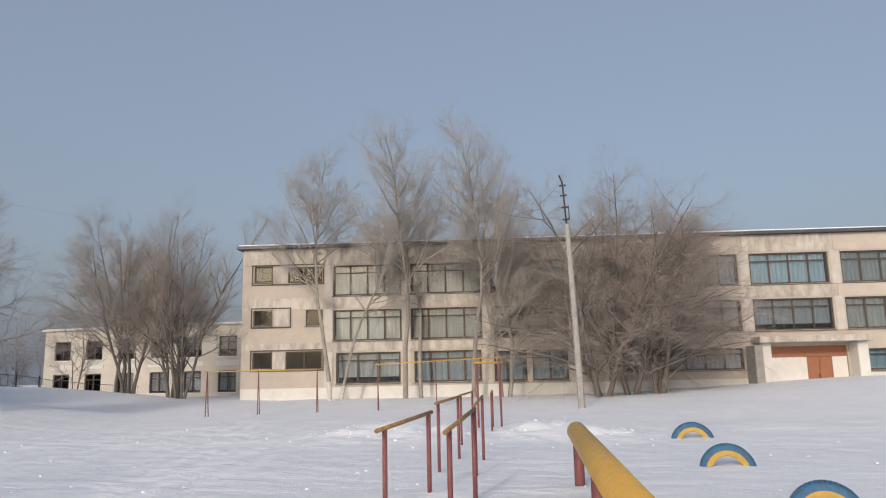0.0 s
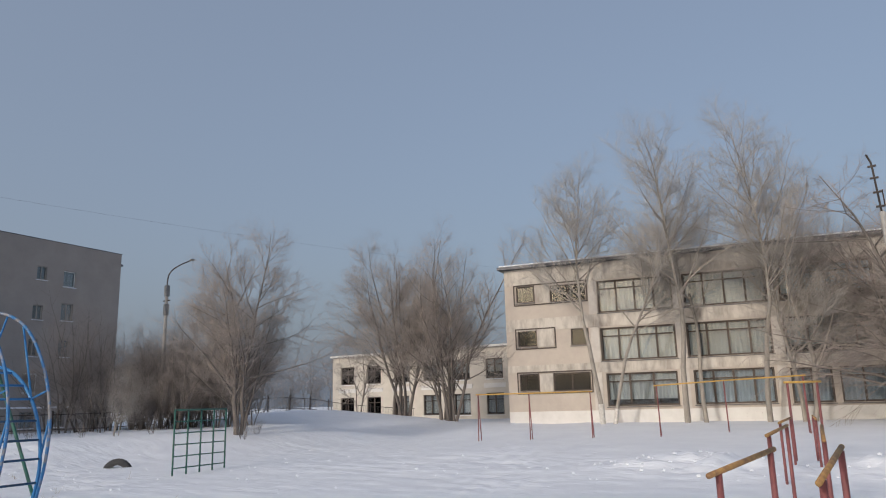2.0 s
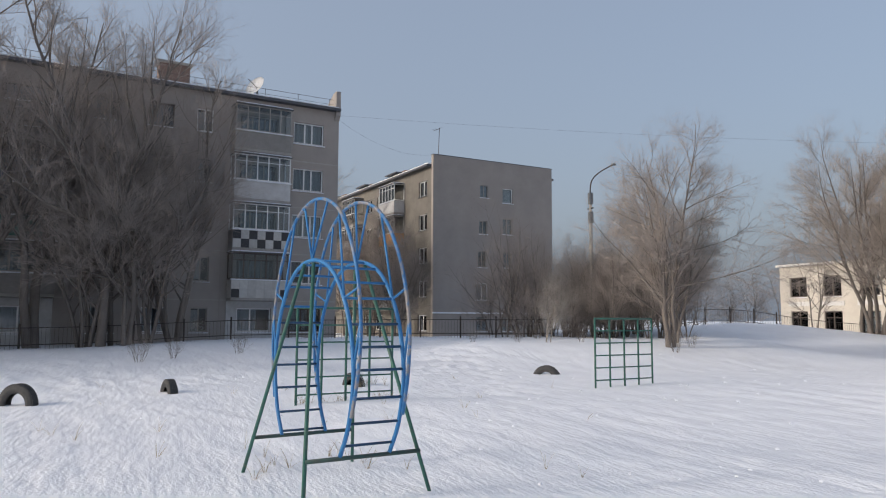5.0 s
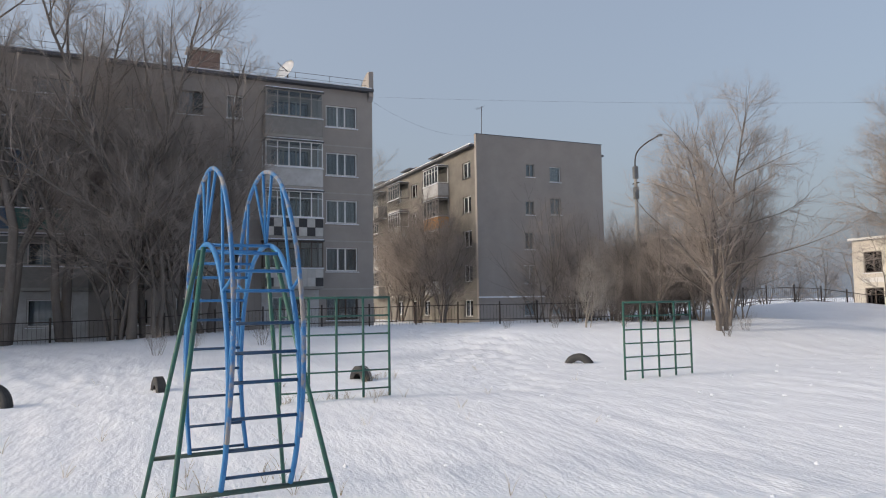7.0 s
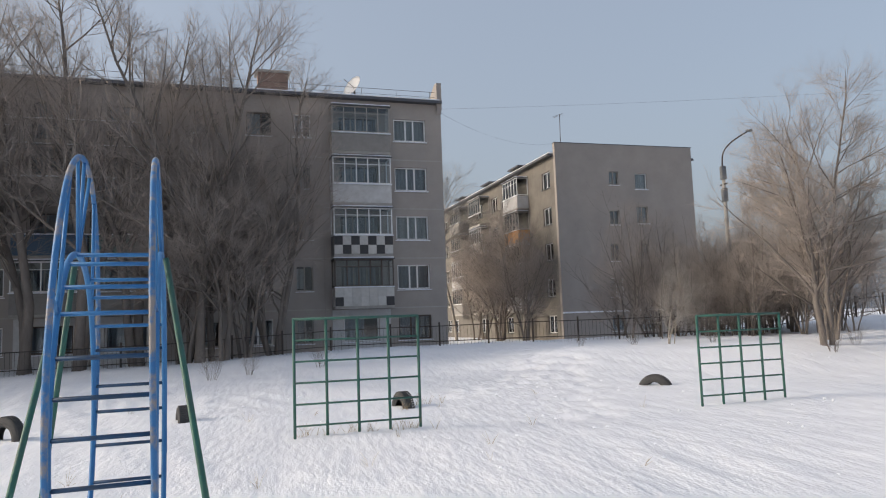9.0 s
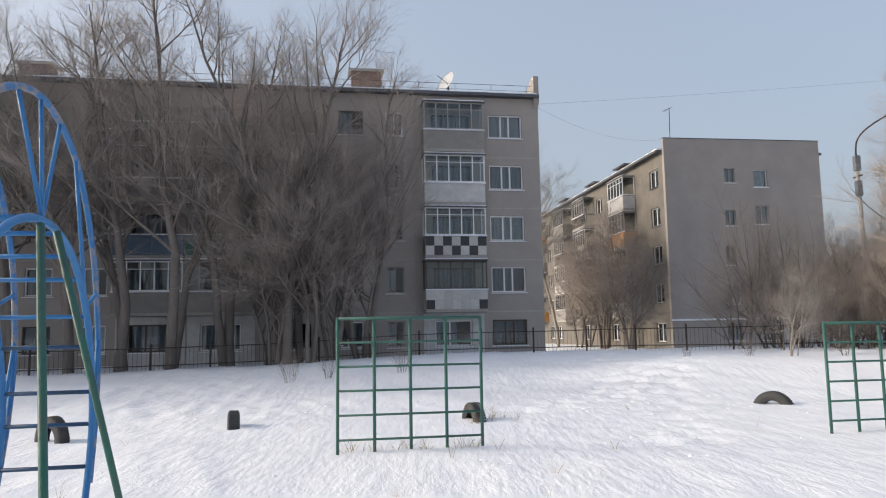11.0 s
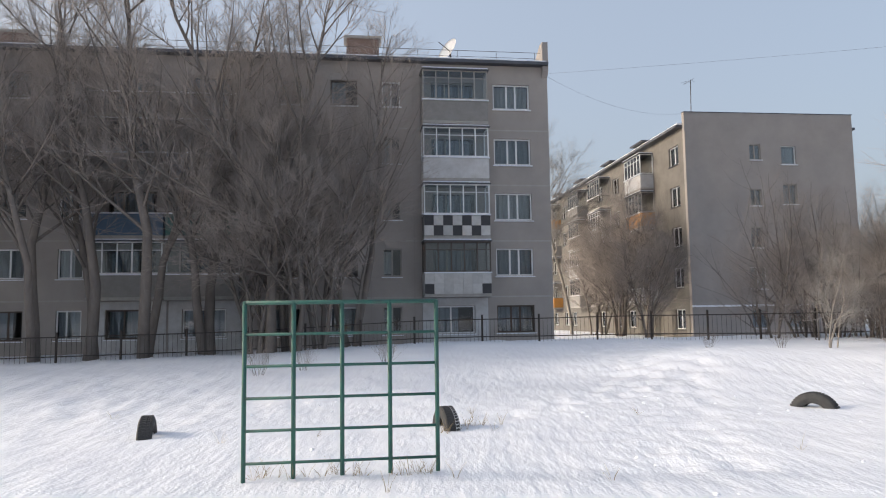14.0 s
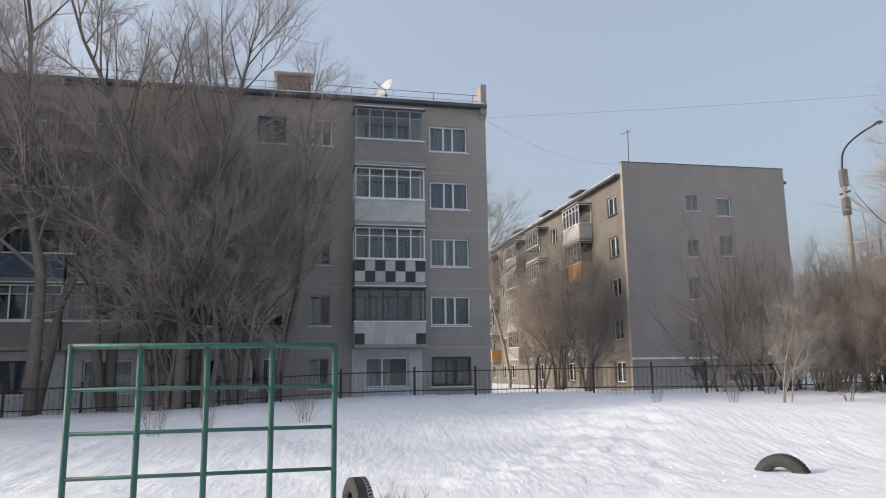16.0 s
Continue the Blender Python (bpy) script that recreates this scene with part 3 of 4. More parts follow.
for u in (BL - 6.9, BL - 9.0, BL - 14.3, BL - 26.4, BL - 38.4, BL - 48.6):
    part("wall_seam", boxes((u, u + 0.05, -0.02, -0.003, 0, 14.4)), PLASTER_END, BLOCK)
for z in (2.9, 5.64, 8.42, 11.2):
    part("storey_seam", boxes((0.05, BL - 0.05, -0.012, -0.003, z, z + 0.07)), SEAM, BLOCK)
for u, v in ((9.25, 2.6), (27.1, 3.5), (33.5, 3.0), (46.0, 3.0)):
    ch = part("chimney", bevelled(boxes((BL - u - 0.85, BL - u + 0.85, v, v + 1.0, 14.725, 16.75)), 0.03), BRICK_RED, BLOCK, "brick ventilation stack")
    part("cap", bevelled(boxes((BL - u - 1.0, BL - u + 1.0, v - 0.15, v + 1.15, 16.75, 16.87)), 0.02), CONCRETE, ch)
rail = bmesh.new()
for k in range(14):
    box(rail, BL - 0.6 - k * 2.0, BL - 0.58 - k * 2.0, 0.1, 0.12, 14.72, 15.35)
box(rail, BL - 27, BL - 0.3, 0.105, 0.12, 15.33, 15.35)
box(rail, BL - 27, BL - 0.3, 0.105, 0.12, 15.03, 15.045)
part("roof_railing", rail, IRON, BLOCK)

# second block, end wall towards the yard
B2L = 60.0
BLOCK2 = thing("apartment_block", pose(-116.76, 20.80, -0.24, 0, 0, 6.2), "five-storey block with sunlit ochre front and blank dark end wall", "building")
cols2, made, holes = [], [], []
u = 1.05
while u < B2L - 8:
    for a in (u, u + 8.7, u + 11.4):
        cols2.append((a, a + 1.5))
    u += 15.5
for a, b in cols2:
    for z0, z1 in STOREY:
        made.append((B2L - b, B2L - a, z0, z1))
facade("wall", B2L - 0.3, -0.8, 14.6, made, LIT_BRICK, BLOCK2, label="weathered ochre wall")
for a, b, z0, z1 in made:
    window(BLOCK2, a, b, z0, z1, (0.5,), WHITE_FRAME, 0.0, (CURTAIN, 0.05, 0.9, 0.1, 0.95), snow=False)
part("back_wall", boxes((0, B2L - 0.31, 11.7, 12.0, -0.8, 14.6)), LIT_BRICK, BLOCK2)
# Added sheet with the rooms' shade in its colour.
part("inner_shade_wall", boxes((0.3, B2L - 0.6, 3.2, 3.4, -0.8, 14.5)), ROOM_SHADE, BLOCK2)
part("side_wall", boxes((0, 0.3, 0.33, 11.69, -0.8, 14.6)), LIT_BRICK, BLOCK2)
part("roof", boxes((-0.3, B2L - 0.31, -0.45, 12.45, 14.61, 14.78)), ROOF_EDGE, BLOCK2)
part("roof_snow", boxes((-0.2, B2L - 0.35, -0.35, 12.3, 14.785, 14.88)), SNOW_CAP, BLOCK2)
ends = [(6.75, 7.8, 12.1, 13.35), (6.75, 7.75, 9.4, 10.75), (6.75, 7.7, 6.55, 7.9), (4.5, 5.3, 12.4, 13.45), (4.4, 5.2, 9.3, 10.4), (4.3, 5.1, 6.5, 7.85), (4.1, 5.25, 3.75, 5.2), (6.7, 7.7, 1.2, 2.4), (4.1, 5.2, 1.2, 2.4)]
END = pose(B2L, 0, 0, 0, 0, 90)
facade("end_wall", 12.0, -0.8, 15.55, ends, PLASTER_END, BLOCK2, m=END, label="blank dark plaster end wall")
part("parapet_back", boxes((B2L - 0.31, B2L - 0.005 - 0.3, 0.0, 12.0, 14.79, 15.55)), PLASTER_END, BLOCK2)
part("parapet_snow", boxes((B2L - 0.33, B2L + 0.03, -0.02, 12.05, 15.555, 15.6)), ROOF_EDGE, BLOCK2)
for i, (a, b, z0, z1) in enumerate(ends):
    window(BLOCK2, a, b, z0, z1, () if i == 0 else (0.5,), WHITE_FRAME if i in (0, 6) else OLD_FRAME, 0.0, (CURTAIN if i in (0, 6) else CURTAIN_GREY, 0.05, 0.95, 0.05, 0.95), m=END)
part("ledge", boxes((B2L + 0.003, B2L + 0.12, 0.0, 12.0, 2.62, 2.74)), SNOW_CAP, BLOCK2, "snow-covered ledge")
b2styles = [("clad", WHITE_FRAME, WHITE_CLAD, True), ("clad", OLD_FRAME, ORANGE, True), ("clad", OLD_FRAME, GREY_CLAD, True), ("rail", OLD_FRAME, GREY_CLAD, True)]
for i, a in enumerate((5.3, 14.5, 20.8, 30.0, 36.3, 45.5, 51.5)):
    for k, z in enumerate(FLOORS):
        kind, fm, cl, gl = b2styles[(i * 3 + (0, 2, 1, 0)[k]) % 4] if i else (("clad", OLD_FRAME, WHITE_CLAD, True), ("clad", OLD_FRAME, GREY_CLAD, True), ("clad", OLD_FRAME, ORANGE, True), ("clad", WHITE_FRAME, WHITE_CLAD, True))[k]
        balcony(BLOCK2, B2L - a - 3.2, B2L - a, z, kind, fm, cl, glazed=gl)
for k, a in enumerate((9, 17, 24, 33, 44)):
    part("chimney", bevelled(boxes((B2L - a - 0.8, B2L - a + 0.8, 1.5, 2.4, 14.885, 15.9)), 0.03), BRICK_RED, BLOCK2)
for a in (7, 14, 22, 30):
    part("roof_canopy", boxes((B2L - a - 1.2, B2L - a + 1.2, -0.6, 0.9, 15.0, 15.1), (B2L - a - 0.05, B2L - a + 0.05, 0.3, 0.4, 14.885, 14.999)), ROOF_EDGE, BLOCK2)

# low white school wing beyond the trees
WING = thing("annex_building", pose(-52.3, 59.5, 0, 0, 0, 0), "low two-storey cream annex with dark windows behind bare trees", "building")
wl = []
for i in range(7):
    a = 1.1 + i * 3.4
    wl += [(a, a + 1.75, 0.9, 2.75), (a, a + 1.75, 4.0, 5.75)]
facade("wall", 25, -0.6, 6.75, wl, CREAM, WING)
shell(WING, 25, 12, -0.6, 6.75, CREAM)
part("roof", boxes((-0.2, 25.2, -0.25, 12.2, 6.76, 6.95)), WHITEWASH, WING, "pale flat roof edge")
for a, b, z0, z1 in wl:
    window(WING, a, b, z0, z1, (0.5,), DARK_FRAME, 0.7, (CURTAIN, 0.05, 0.95, 0.35 if z0 > 3 else 0.1, 0.95), bar=0.09)
for i in range(7):
    part("cornice_block", boxes((0.9 + i * 3.4, 3.1 + i * 3.4, -0.05, -0.004, 3.2, 3.6)), WHITEWASH, WING)


# ---- trees ----
def tree_data(seed, height, style):
    """Limbs and twigs of a bare tree as two lists of tapered polylines (points, radii)."""
    r = random.Random(seed)
    limbs, twigs = [], []
    P = {
        "poplar": dict(stems=1, r0=0.15, lean=0.05, first=0.42, n1=34, l1=0.40, a1=48, n2=12, n3=18, up=0.30, sub=0.46, k1=1.35),
        "elm": dict(stems=2, r0=0.15, lean=0.16, first=0.2, n1=24, l1=0.42, a1=52, n2=13, n3=20, up=0.22, sub=0.52),
        "clump": dict(stems=5, r0=0.11, lean=0.22, first=0.16, n1=15, l1=0.34, a1=48, n2=11, n3=13, up=0.30, sub=0.55),
        "willow": dict(stems=4, r0=0.20, lean=0.34, first=0.10, n1=21, l1=0.46, a1=58, n2=12, n3=15, up=0.08, sub=0.52),
        "yard": dict(stems=2, r0=0.19, lean=0.09, first=0.30, n1=24, l1=0.36, a1=40, n2=11, n3=14, up=0.40, sub=0.52, k1=1.05),
        "thin": dict(stems=3, r0=0.09, lean=0.22, first=0.12, n1=12, l1=0.40, a1=50, n2=10, n3=11, up=0.25, sub=0.55),
        "shrub": dict(stems=9, r0=0.03, lean=0.55, first=0.15, n1=7, l1=0.45, a1=40, n2=5, n3=3, up=0.35, sub=0.5),
    }[style]
    def jit(v, k):
        return (v + Vector((r.gauss(0, k), r.gauss(0, k), r.gauss(0, k * 0.7)))).normalized()

    def branch(p, d, length, rad, segs, wob, up, out, tip=0.25):
        pts, rads = [p.copy()], [rad]
        for i in range(segs):
            d = jit(d + Vector((0, 0, up / segs)), wob)
            p = p + d * (length / segs)
            pts.append(p.copy())
            rads.append(rad * (1 - (1 - tip) * (i + 1) / segs))
        out.append((pts, rads))
        return pts, rads

    def along(pts, rads, f):
        k = f * (len(pts) - 1)
        i = min(int(k), len(pts) - 2)
        return pts[i].lerp(pts[i + 1], k - i), rads[i] + (rads[i + 1] - rads[i]) * (k - i), (pts[i + 1] - pts[i]).normalized()

    def side(d, ang, az):
        o = d.orthogonal().normalized()
        o = Matrix.Rotation(az, 3, d) @ o
        return (d * math.cos(ang) + o * math.sin(ang)).normalized()

    for s in range(P["stems"]):
        az0 = 2 * math.pi * (s + r.random() * 0.7) / P["stems"]
        lean = P["lean"] * r.uniform(0.4, 1.2)
        d = Vector((math.cos(az0) * lean, math.sin(az0) * lean, 1)).normalized()
        h = height * (r.uniform(0.72, 1.0) if s else 1.0) * (0.94 if style != "shrub" else 0.8)
        base = Vector((math.cos(az0), math.sin(az0), 0)) * (0.0 if P["stems"] == 1 else 0.22 if style != "shrub" else 0.3) * r.uniform(0.4, 1.3)
        base.z = -0.3
        r0 = P["r0"] * height / 14 * r.uniform(0.75, 1.1) if style != "shrub" else P["r0"]
        pts, rads = branch(base, d, h, r0, 10, 0.09, 0.25, limbs, 0.08)
        for i in range(P["n1"]):
            f = P["first"] + (0.97 - P["first"]) * (i + r.random()) / P["n1"]
            p, rr, dd = along(pts, rads, f)
            l1 = height * P["l1"] * (1.2 - 0.85 * f) * r.uniform(0.6, 1.2)
            d1 = side(dd, radians(P["a1"] * r.uniform(0.7, 1.25)), r.random() * 6.283)
            q, qr = branch(p, d1, l1, min(rr * 0.62, (0.012 + 0.009 * l1) * P.get("k1", 1.15)), 6, 0.11, P["up"], limbs, 0.12)
            for j in range(P["n2"]):
                g = 0.22 + 0.76 * (j + r.random()) / P["n2"]
                p2, r2, d2 = along(q, qr, g)
                l2 = l1 * P["sub"] * (1.2 - 0.7 * g) * r.uniform(0.6, 1.25)
                d3 = side(d2, radians(r.uniform(25, 65)), r.random() * 6.283)
                w, wr = branch(p2, d3, l2, min(r2 * 0.6, 0.015), 4, 0.14, P["up"] * 0.7, twigs, 0.35)
                for k in range(P["n3"]):
                    p4, r4, d4 = along(w, wr, 0.15 + 0.84 * (k + r.random()) / P["n3"])
                    l3 = (0.30 + l2 * 0.38) * r.uniform(0.6, 1.3)
                    branch(p4, side(d4, radians(r.uniform(20, 55)), r.random() * 6.283), l3, min(r4 * 0.85, 0.0095), 1, 0.2, 0.25 if style != "willow" else -0.2, twigs, 0.5)
    return limbs, twigs


def tubes_mesh(name, lines, sides_of, material):
    vs, fs = [], []
    for pts, rads in lines:
        n = sides_of(rads[0])
        prev = None
        for i, p in enumerate(pts):
            d = (pts[min(i + 1, len(pts) - 1)] - pts[max(i - 1, 0)]).normalized()
            o = d.orthogonal().normalized()
            u = d.cross(o)
            b = len(vs)
            if n == 3 and len(pts) == 2 and i == 1:
                vs.append(p)
                fs.extend((prev + k, prev + (k + 1) % 3, b) for k in range(3))
                continue
            for k in range(n):
                a = 6.28319 * k / n
                vs.append(p + (o * math.cos(a) + u * math.sin(a)) * rads[i])
            if prev is not None:
                for k in range(n):
                    fs.append((prev + k, prev + (k + 1) % n, b + (k + 1) % n, b + k))
            prev = b
    me = bpy.data.meshes.new(name)
    me.from_pydata([tuple(v) for v in vs], [], fs)
    me.shade_smooth()
    me.materials.append(material)
    return me


TREES = {}


def tree(kind, seed, height, x, y, label, turn=0.0, size=1.0, lime=False, name="tree", category="tree", group="", pale=False):
    key = (kind, seed, height, pale)
    if key not in TREES:
        limbs, twigs = tree_data(seed, height, kind)
        TREES[key] = (tubes_mesh("trunk", limbs, lambda q: 7 if q > 0.06 else 4, BIRCH if pale else BARK), tubes_mesh("crown", twigs, lambda q: 3, BIRCH_TWIG if pale else TWIG))
    t = thing(name, pose(x, y, gz(x, y) - 0.05, 0, 0, turn) @ Matrix.Scale(size, 4), label, category, group)
    a, b = new("trunk", TREES[key][0]), new("crown", TREES[key][1])
    a.parent = b.parent = t
    if lime:
        bm = bmesh.new()
        limbs, _ = tree_data(seed, height, kind)
        for pts, rads in limbs[:1]:
            q = [p for p in pts[:2]]
            tube(bm, [q[0], q[0].lerp(q[1], 0.6), q[0].lerp(q[1], 0.9)], 0, 9, False, [rads[0] * 1.06] * 3)
        part("limewash", bm, LIME, t, "whitewashed foot of the trunk", True)
    return t


TALL = "tall bare pale-barked poplar in front of the school"
tree("poplar", 1, 18.0, -17.5, 44.4, TALL, 0, 0.97, lime=True, pale=True)
tree("poplar", 2, 14.5, -16.9, 44.6, TALL, 80, lime=True, pale=True)
tree("poplar", 3, 19.2, -12.9, 45.3, TALL, 20, 0.93, pale=True)
tree("poplar", 2, 14.5, -11.9, 45.5, TALL, 200, 1.14, pale=True)
tree("poplar", 1, 18.0, -8.75, 46.1, TALL, 140, 1.0, pale=True)
tree("elm", 7, 14.0, -6.9, 46.3, TALL, 100, 1.1, pale=True)
tree("willow", 4, 14.0, -0.9, 44.0, "broad dense bare willow beside the lamp pole", 0, lime=True)
tree("willow", 4, 14.0, 0.6, 45.0, "broad dense bare willow close to the school wall", 170, 0.95)
tree("willow", 5, 12.5, 2.2, 45.5, "broad dense bare willow close to the school wall", 60)
BUSHY = "dense many-stemmed bare tree at the yard's edge"
tree("clump", 8, 13.5, -28.3, 45.0, BUSHY, 0, 1.1)
tree("clump", 9, 13.0, -29.4, 45.6, BUSHY, 90, 1.05)
tree("clump", 9, 13.0, -32.4, 45.2, BUSHY, 40, 1.1)
tree("elm", 10, 12.6, -34.2, 46.5, BUSHY, 130, 1.1)
tree("thin", 22, 9.0, -37.3, 46.0, "slim leafless tree at the yard's edge", 0, 0.8)
tree("elm", 10, 12.6, -26.8, 25.4, "rounded bare tree with a forked trunk on the snow bank", 0, 0.82)
tree("clump", 9, 13.0, -27.8, 26.4, "many-stemmed bare tree on the snow bank", 200, 0.62)
for i, (x, y, s) in enumerate(((-32.3, 26.3, 0.61), (-34.1, 25.6, 0.65), (-35.9, 27.0, 0.68), (-34.9, 29.2, 0.76), (-37.3, 24.8, 0.61), (-38.8, 27.4, 0.68), (-32.6, 30.6, 0.72), (-40.6, 29.5, 0.58), (-40.9, 24.5, 0.76), (-31.3, 30.2, 0.65), (-38.0, 31.0, 0.79), (-36.6, 33.1, 0.72), (-33.4, 28.1, 0.76), (-37.0, 28.8, 0.79), (-39.5, 25.9, 0.72), (-34.4, 31.7, 0.83), (-35.5, 26.1, 0.68), (-39.8, 31.7, 0.72), (-38.0, 26.3, 0.76))):
    tree("thin", 22 + i % 3, 9.0, x, y, "low thicket tree before the blank end wall", 47 * i, s)
for i, (x, y, s) in enumerate(((-37.2, 23.4, 0.80), (-38.4, 25.0, 0.96), (-36.6, 25.5, 0.76), (-33.5, 23.1, 0.48), (-35.8, 26.8, 0.76), (-37.8, 28.4, 0.88))):
    tree("thin", 22 + i % 3, 9.0, x, y, "thin bare tree before the blank end wall", 30 + 71 * i, s)
for i, (x, y, s) in enumerate(((-33.0, 27.2, 0.36), (-34.8, 28.2, 0.42), (-37.3, 29.6, 0.45), (-33.7, 29.3, 0.43), (-31.6, 28.2, 0.36), (-39.1, 29.0, 0.43), (-35.9, 30.7, 0.48), (-41.6, 27.7, 0.43), (-37.7, 27.4, 0.37), (-32.2, 29.4, 0.40))):
    tree("clump", 8 + i % 2, 13.5 if i % 2 == 0 else 13.0, x, y, "dense dark thicket bush behind the fence", 53 * i, s)
for i, (x, y, s) in enumerate(((-33.2, 25.6, 0.42), (-33.1, 26.4, 0.45), (-33.4, 27.4, 0.44), (-34.0, 25.0, 0.42), (-33.6, 28.3, 0.48), (-34.6, 25.8, 0.5), (-34.4, 28.6, 0.5))):
    tree("thin", 22 + i % 3, 9.0, x, y, "low bare thicket tree close behind the fence", 20 + 59 * i, s)
for i, (x, y, s) in enumerate(((-33.0, 26.0, 0.24), (-33.3, 27.0, 0.27), (-33.2, 24.9, 0.22), (-33.2, 28.0, 0.27))):
    tree("clump", 8 + i % 2, 13.5 if i % 2 == 0 else 13.0, x, y, "dense dark thicket bush behind the fence", 40 + 77 * i, s)
tree("thin", 23, 9.0, -29.8, 21.5, "pale crooked low tree on the snow bank", 15, 0.45, pale=True)
YARD = "tall bare tree rising above the apartment block's roof"
for i, (x, y, s) in enumerate(((-38.7, -0.7, 1.1), (-40.4, 1.2, 1.0), (-39.4, 4.2, 1.08), (-38.1, -4.7, 1.05), (-37.5, -9.4, 1.08), (-37.2, -12.0, 1.1), (-36.6, -16.2, 0.9), (-36.0, -20.5, 1.15), (-35.4, -25.5, 1.1), (-34.6, -30.0, 1.1), (-39.0, -2.9, 1.0), (-38.0, -7.2, 1.05), (-40.6, 7.2, 0.86))):
    tree("yard", 31 + i % 3, 17.0, x, y, YARD, 67 * i, s)
tree("elm", 10, 12.6, -39.0, 5.2, "dense brown bare tree against the apartment block", 240, 1.0)
tree("elm", 7, 14.0, -40.4, 4.4, "dense brown bare tree against the apartment block", 120, 0.95)
tree("clump", 8, 13.5, -39.9, 6.0, "dense brown bare tree against the apartment block", 30, 0.9)
tree("elm", 7, 14.0, -40.2, 7.2, "low spreading bare tree against the apartment block", 20, 0.82)
tree("clump", 9, 13.0, -39.6, 3.4, "low spreading bare tree against the apartment block", 80, 0.95)
tree("poplar", 2, 14.5, -69.5, 21.7, "slim bare tree between the two apartment blocks", 50, 1.25, pale=True)
tree("elm", 10, 12.6, -66.0, 25.0, "bare tree before the sunlit front of the far block", 50, 0.95)
tree("elm", 10, 12.6, -60.0, 25.2, "bare tree before the sunlit front of the far block", 150, 0.92)
tree("clump", 9, 13.0, -63.0, 24.0, "bare tree before the sunlit front of the far block", 20, 0.95)
tree("clump", 8, 13.5, -57.0, 24.3, "bare tree before the sunlit front of the far block", 140, 0.68)
tree("elm", 7, 14.0, -67.5, 23.0, "bare tree before the sunlit front of the far block", 200, 0.72)
tree("clump", 8, 13.5, -70.5, 24.5, "bare tree before the sunlit front of the far block", 80, 0.9)
tree("elm", 7, 14.0, -74.0, 40.0, "bare tree showing above the far block", 10, 1.3)
for i, (x, y, s) in enumerate(((-60.3, 64, 0.95), (-55.0, 56, 0.85), (-64, 58, 0.9), (-70, 66, 1.2), (-58, 72, 1.2), (-48, 71, 1.0), (-76, 58, 1.1), (-61, 50, 0.95), (-66, 48, 1.1), (-57, 47, 0.9), (-72, 50, 1.2), (-80, 70, 1.4), (-66, 75, 1.4))):
    tree("thin", 22 + i % 3, 9.0, x, y, "distant bare tree beyond the fence", 31 * i, s)
for i, (x, y, s) in enumerate(((-25.9, 24.9, 0.24), (-26.6, 26.3, 0.2), (-31.0, 5.6, 0.28), (-32.2, 9.2, 0.24), (-31.6, 6.8, 0.2), (-31.0, 18.6, 0.15), (-30.4, 20.4, 0.16), (-29.4, 22.9, 0.17))):
    tree("shrub", 21, 6.0, x, y, "knee-high leafless shrub poking out of the snow", 51 * i, s, name="shrub", category="shrub")


# ---- playground ----
def rod(name, pts, radius, material, parent, label="", sides=8):
    return part(name, tube(bmesh.new(), pts, radius, sides), material, parent, label, True)


def wall_ladder(x0, y0, x1, y1, z, top, label):
    """A climbing frame: uprights and cross bars in one plane."""
    L = math.hypot(x1 - x0, y1 - y0)
    t = thing("climbing_frame", pose(x0, y0, z, 0, 0, math.degrees(math.atan2(y1 - y0, x1 - x0))), label, "climbing frame", "wall ladders")
    for i in range(5):
        rod("upright", [(L * i / 4, 0, -0.4), (L * i / 4, 0, top)], 0.026, GREEN, t, sides=10)
    for i in range(6):
        h = top - 0.015 - i * (top - 0.23) / 5
        rod("rung", [(-0.01, 0, h), (L + 0.01, 0, h)], 0.017 if i else 0.024, GREEN, t)
    return t


wall_ladder(-18.27, 8.58, -18.55, 10.76, 0.14, 2.03, "green-painted steel wall-ladder frame standing in the snow")
wall_ladder(-19.24, 16.60, -19.51, 18.65, 0.14, 1.84, "dark green steel wall-ladder frame further across the yard")


def curve(pts, n=6):
    """A smooth line through points."""
    p = [Vector(q) for q in pts]
    p = [p[0] * 2 - p[1], *p, p[-1] * 2 - p[-2]]
    out = []
    for i in range(1, len(p) - 2):
        for k in range(n):
            t = k / n
            out.append(0.5 * (2 * p[i] + (p[i + 1] - p[i - 1]) * t + (2 * p[i - 1] - 5 * p[i] + 4 * p[i + 1] - p[i + 2]) * t * t + (3 * p[i] - p[i - 1] - 3 * p[i + 1] + p[i + 2]) * t ** 3))
    out.append(p[-2])
    return out


# arch ladder with high hand rails on splayed legs
ARCH = thing("arch_climber", pose(-11.08, 7.52, 0.136, 0, 0, 9.2), "blue arch-shaped climbing ladder on splayed green legs in the snow", "climbing frame")
HALF = 0.275
inner = [(-0.83, 0.43), (-1.03, 0.78), (-1.12, 1.3), (-0.95, 1.88), (-0.555, 2.3), (0, 2.44), (0.555, 2.3), (0.95, 1.88), (1.12, 1.3), (1.03, 0.78), (0.83, 0.43)]
outer = [(-1.1, 0.85), (-1.22, 1.3), (-1.24, 1.8), (-1.06, 2.41), (-0.64, 2.93), (0, 3.125), (0.64, 2.93), (1.06, 2.41), (1.24, 1.8), (1.22, 1.3), (1.1, 0.85)]
inner_line = [(p.x, p.z) for p in curve([(u, 0, z) for u, z in inner], 8)]
outer_line = [(p.x, p.z) for p in curve([(u, 0, z) for u, z in outer], 8)]


def taper(z):
    """The hand rails lean together towards the top."""
    return 1.02 - 0.14 * (z - 0.85) / 2.3


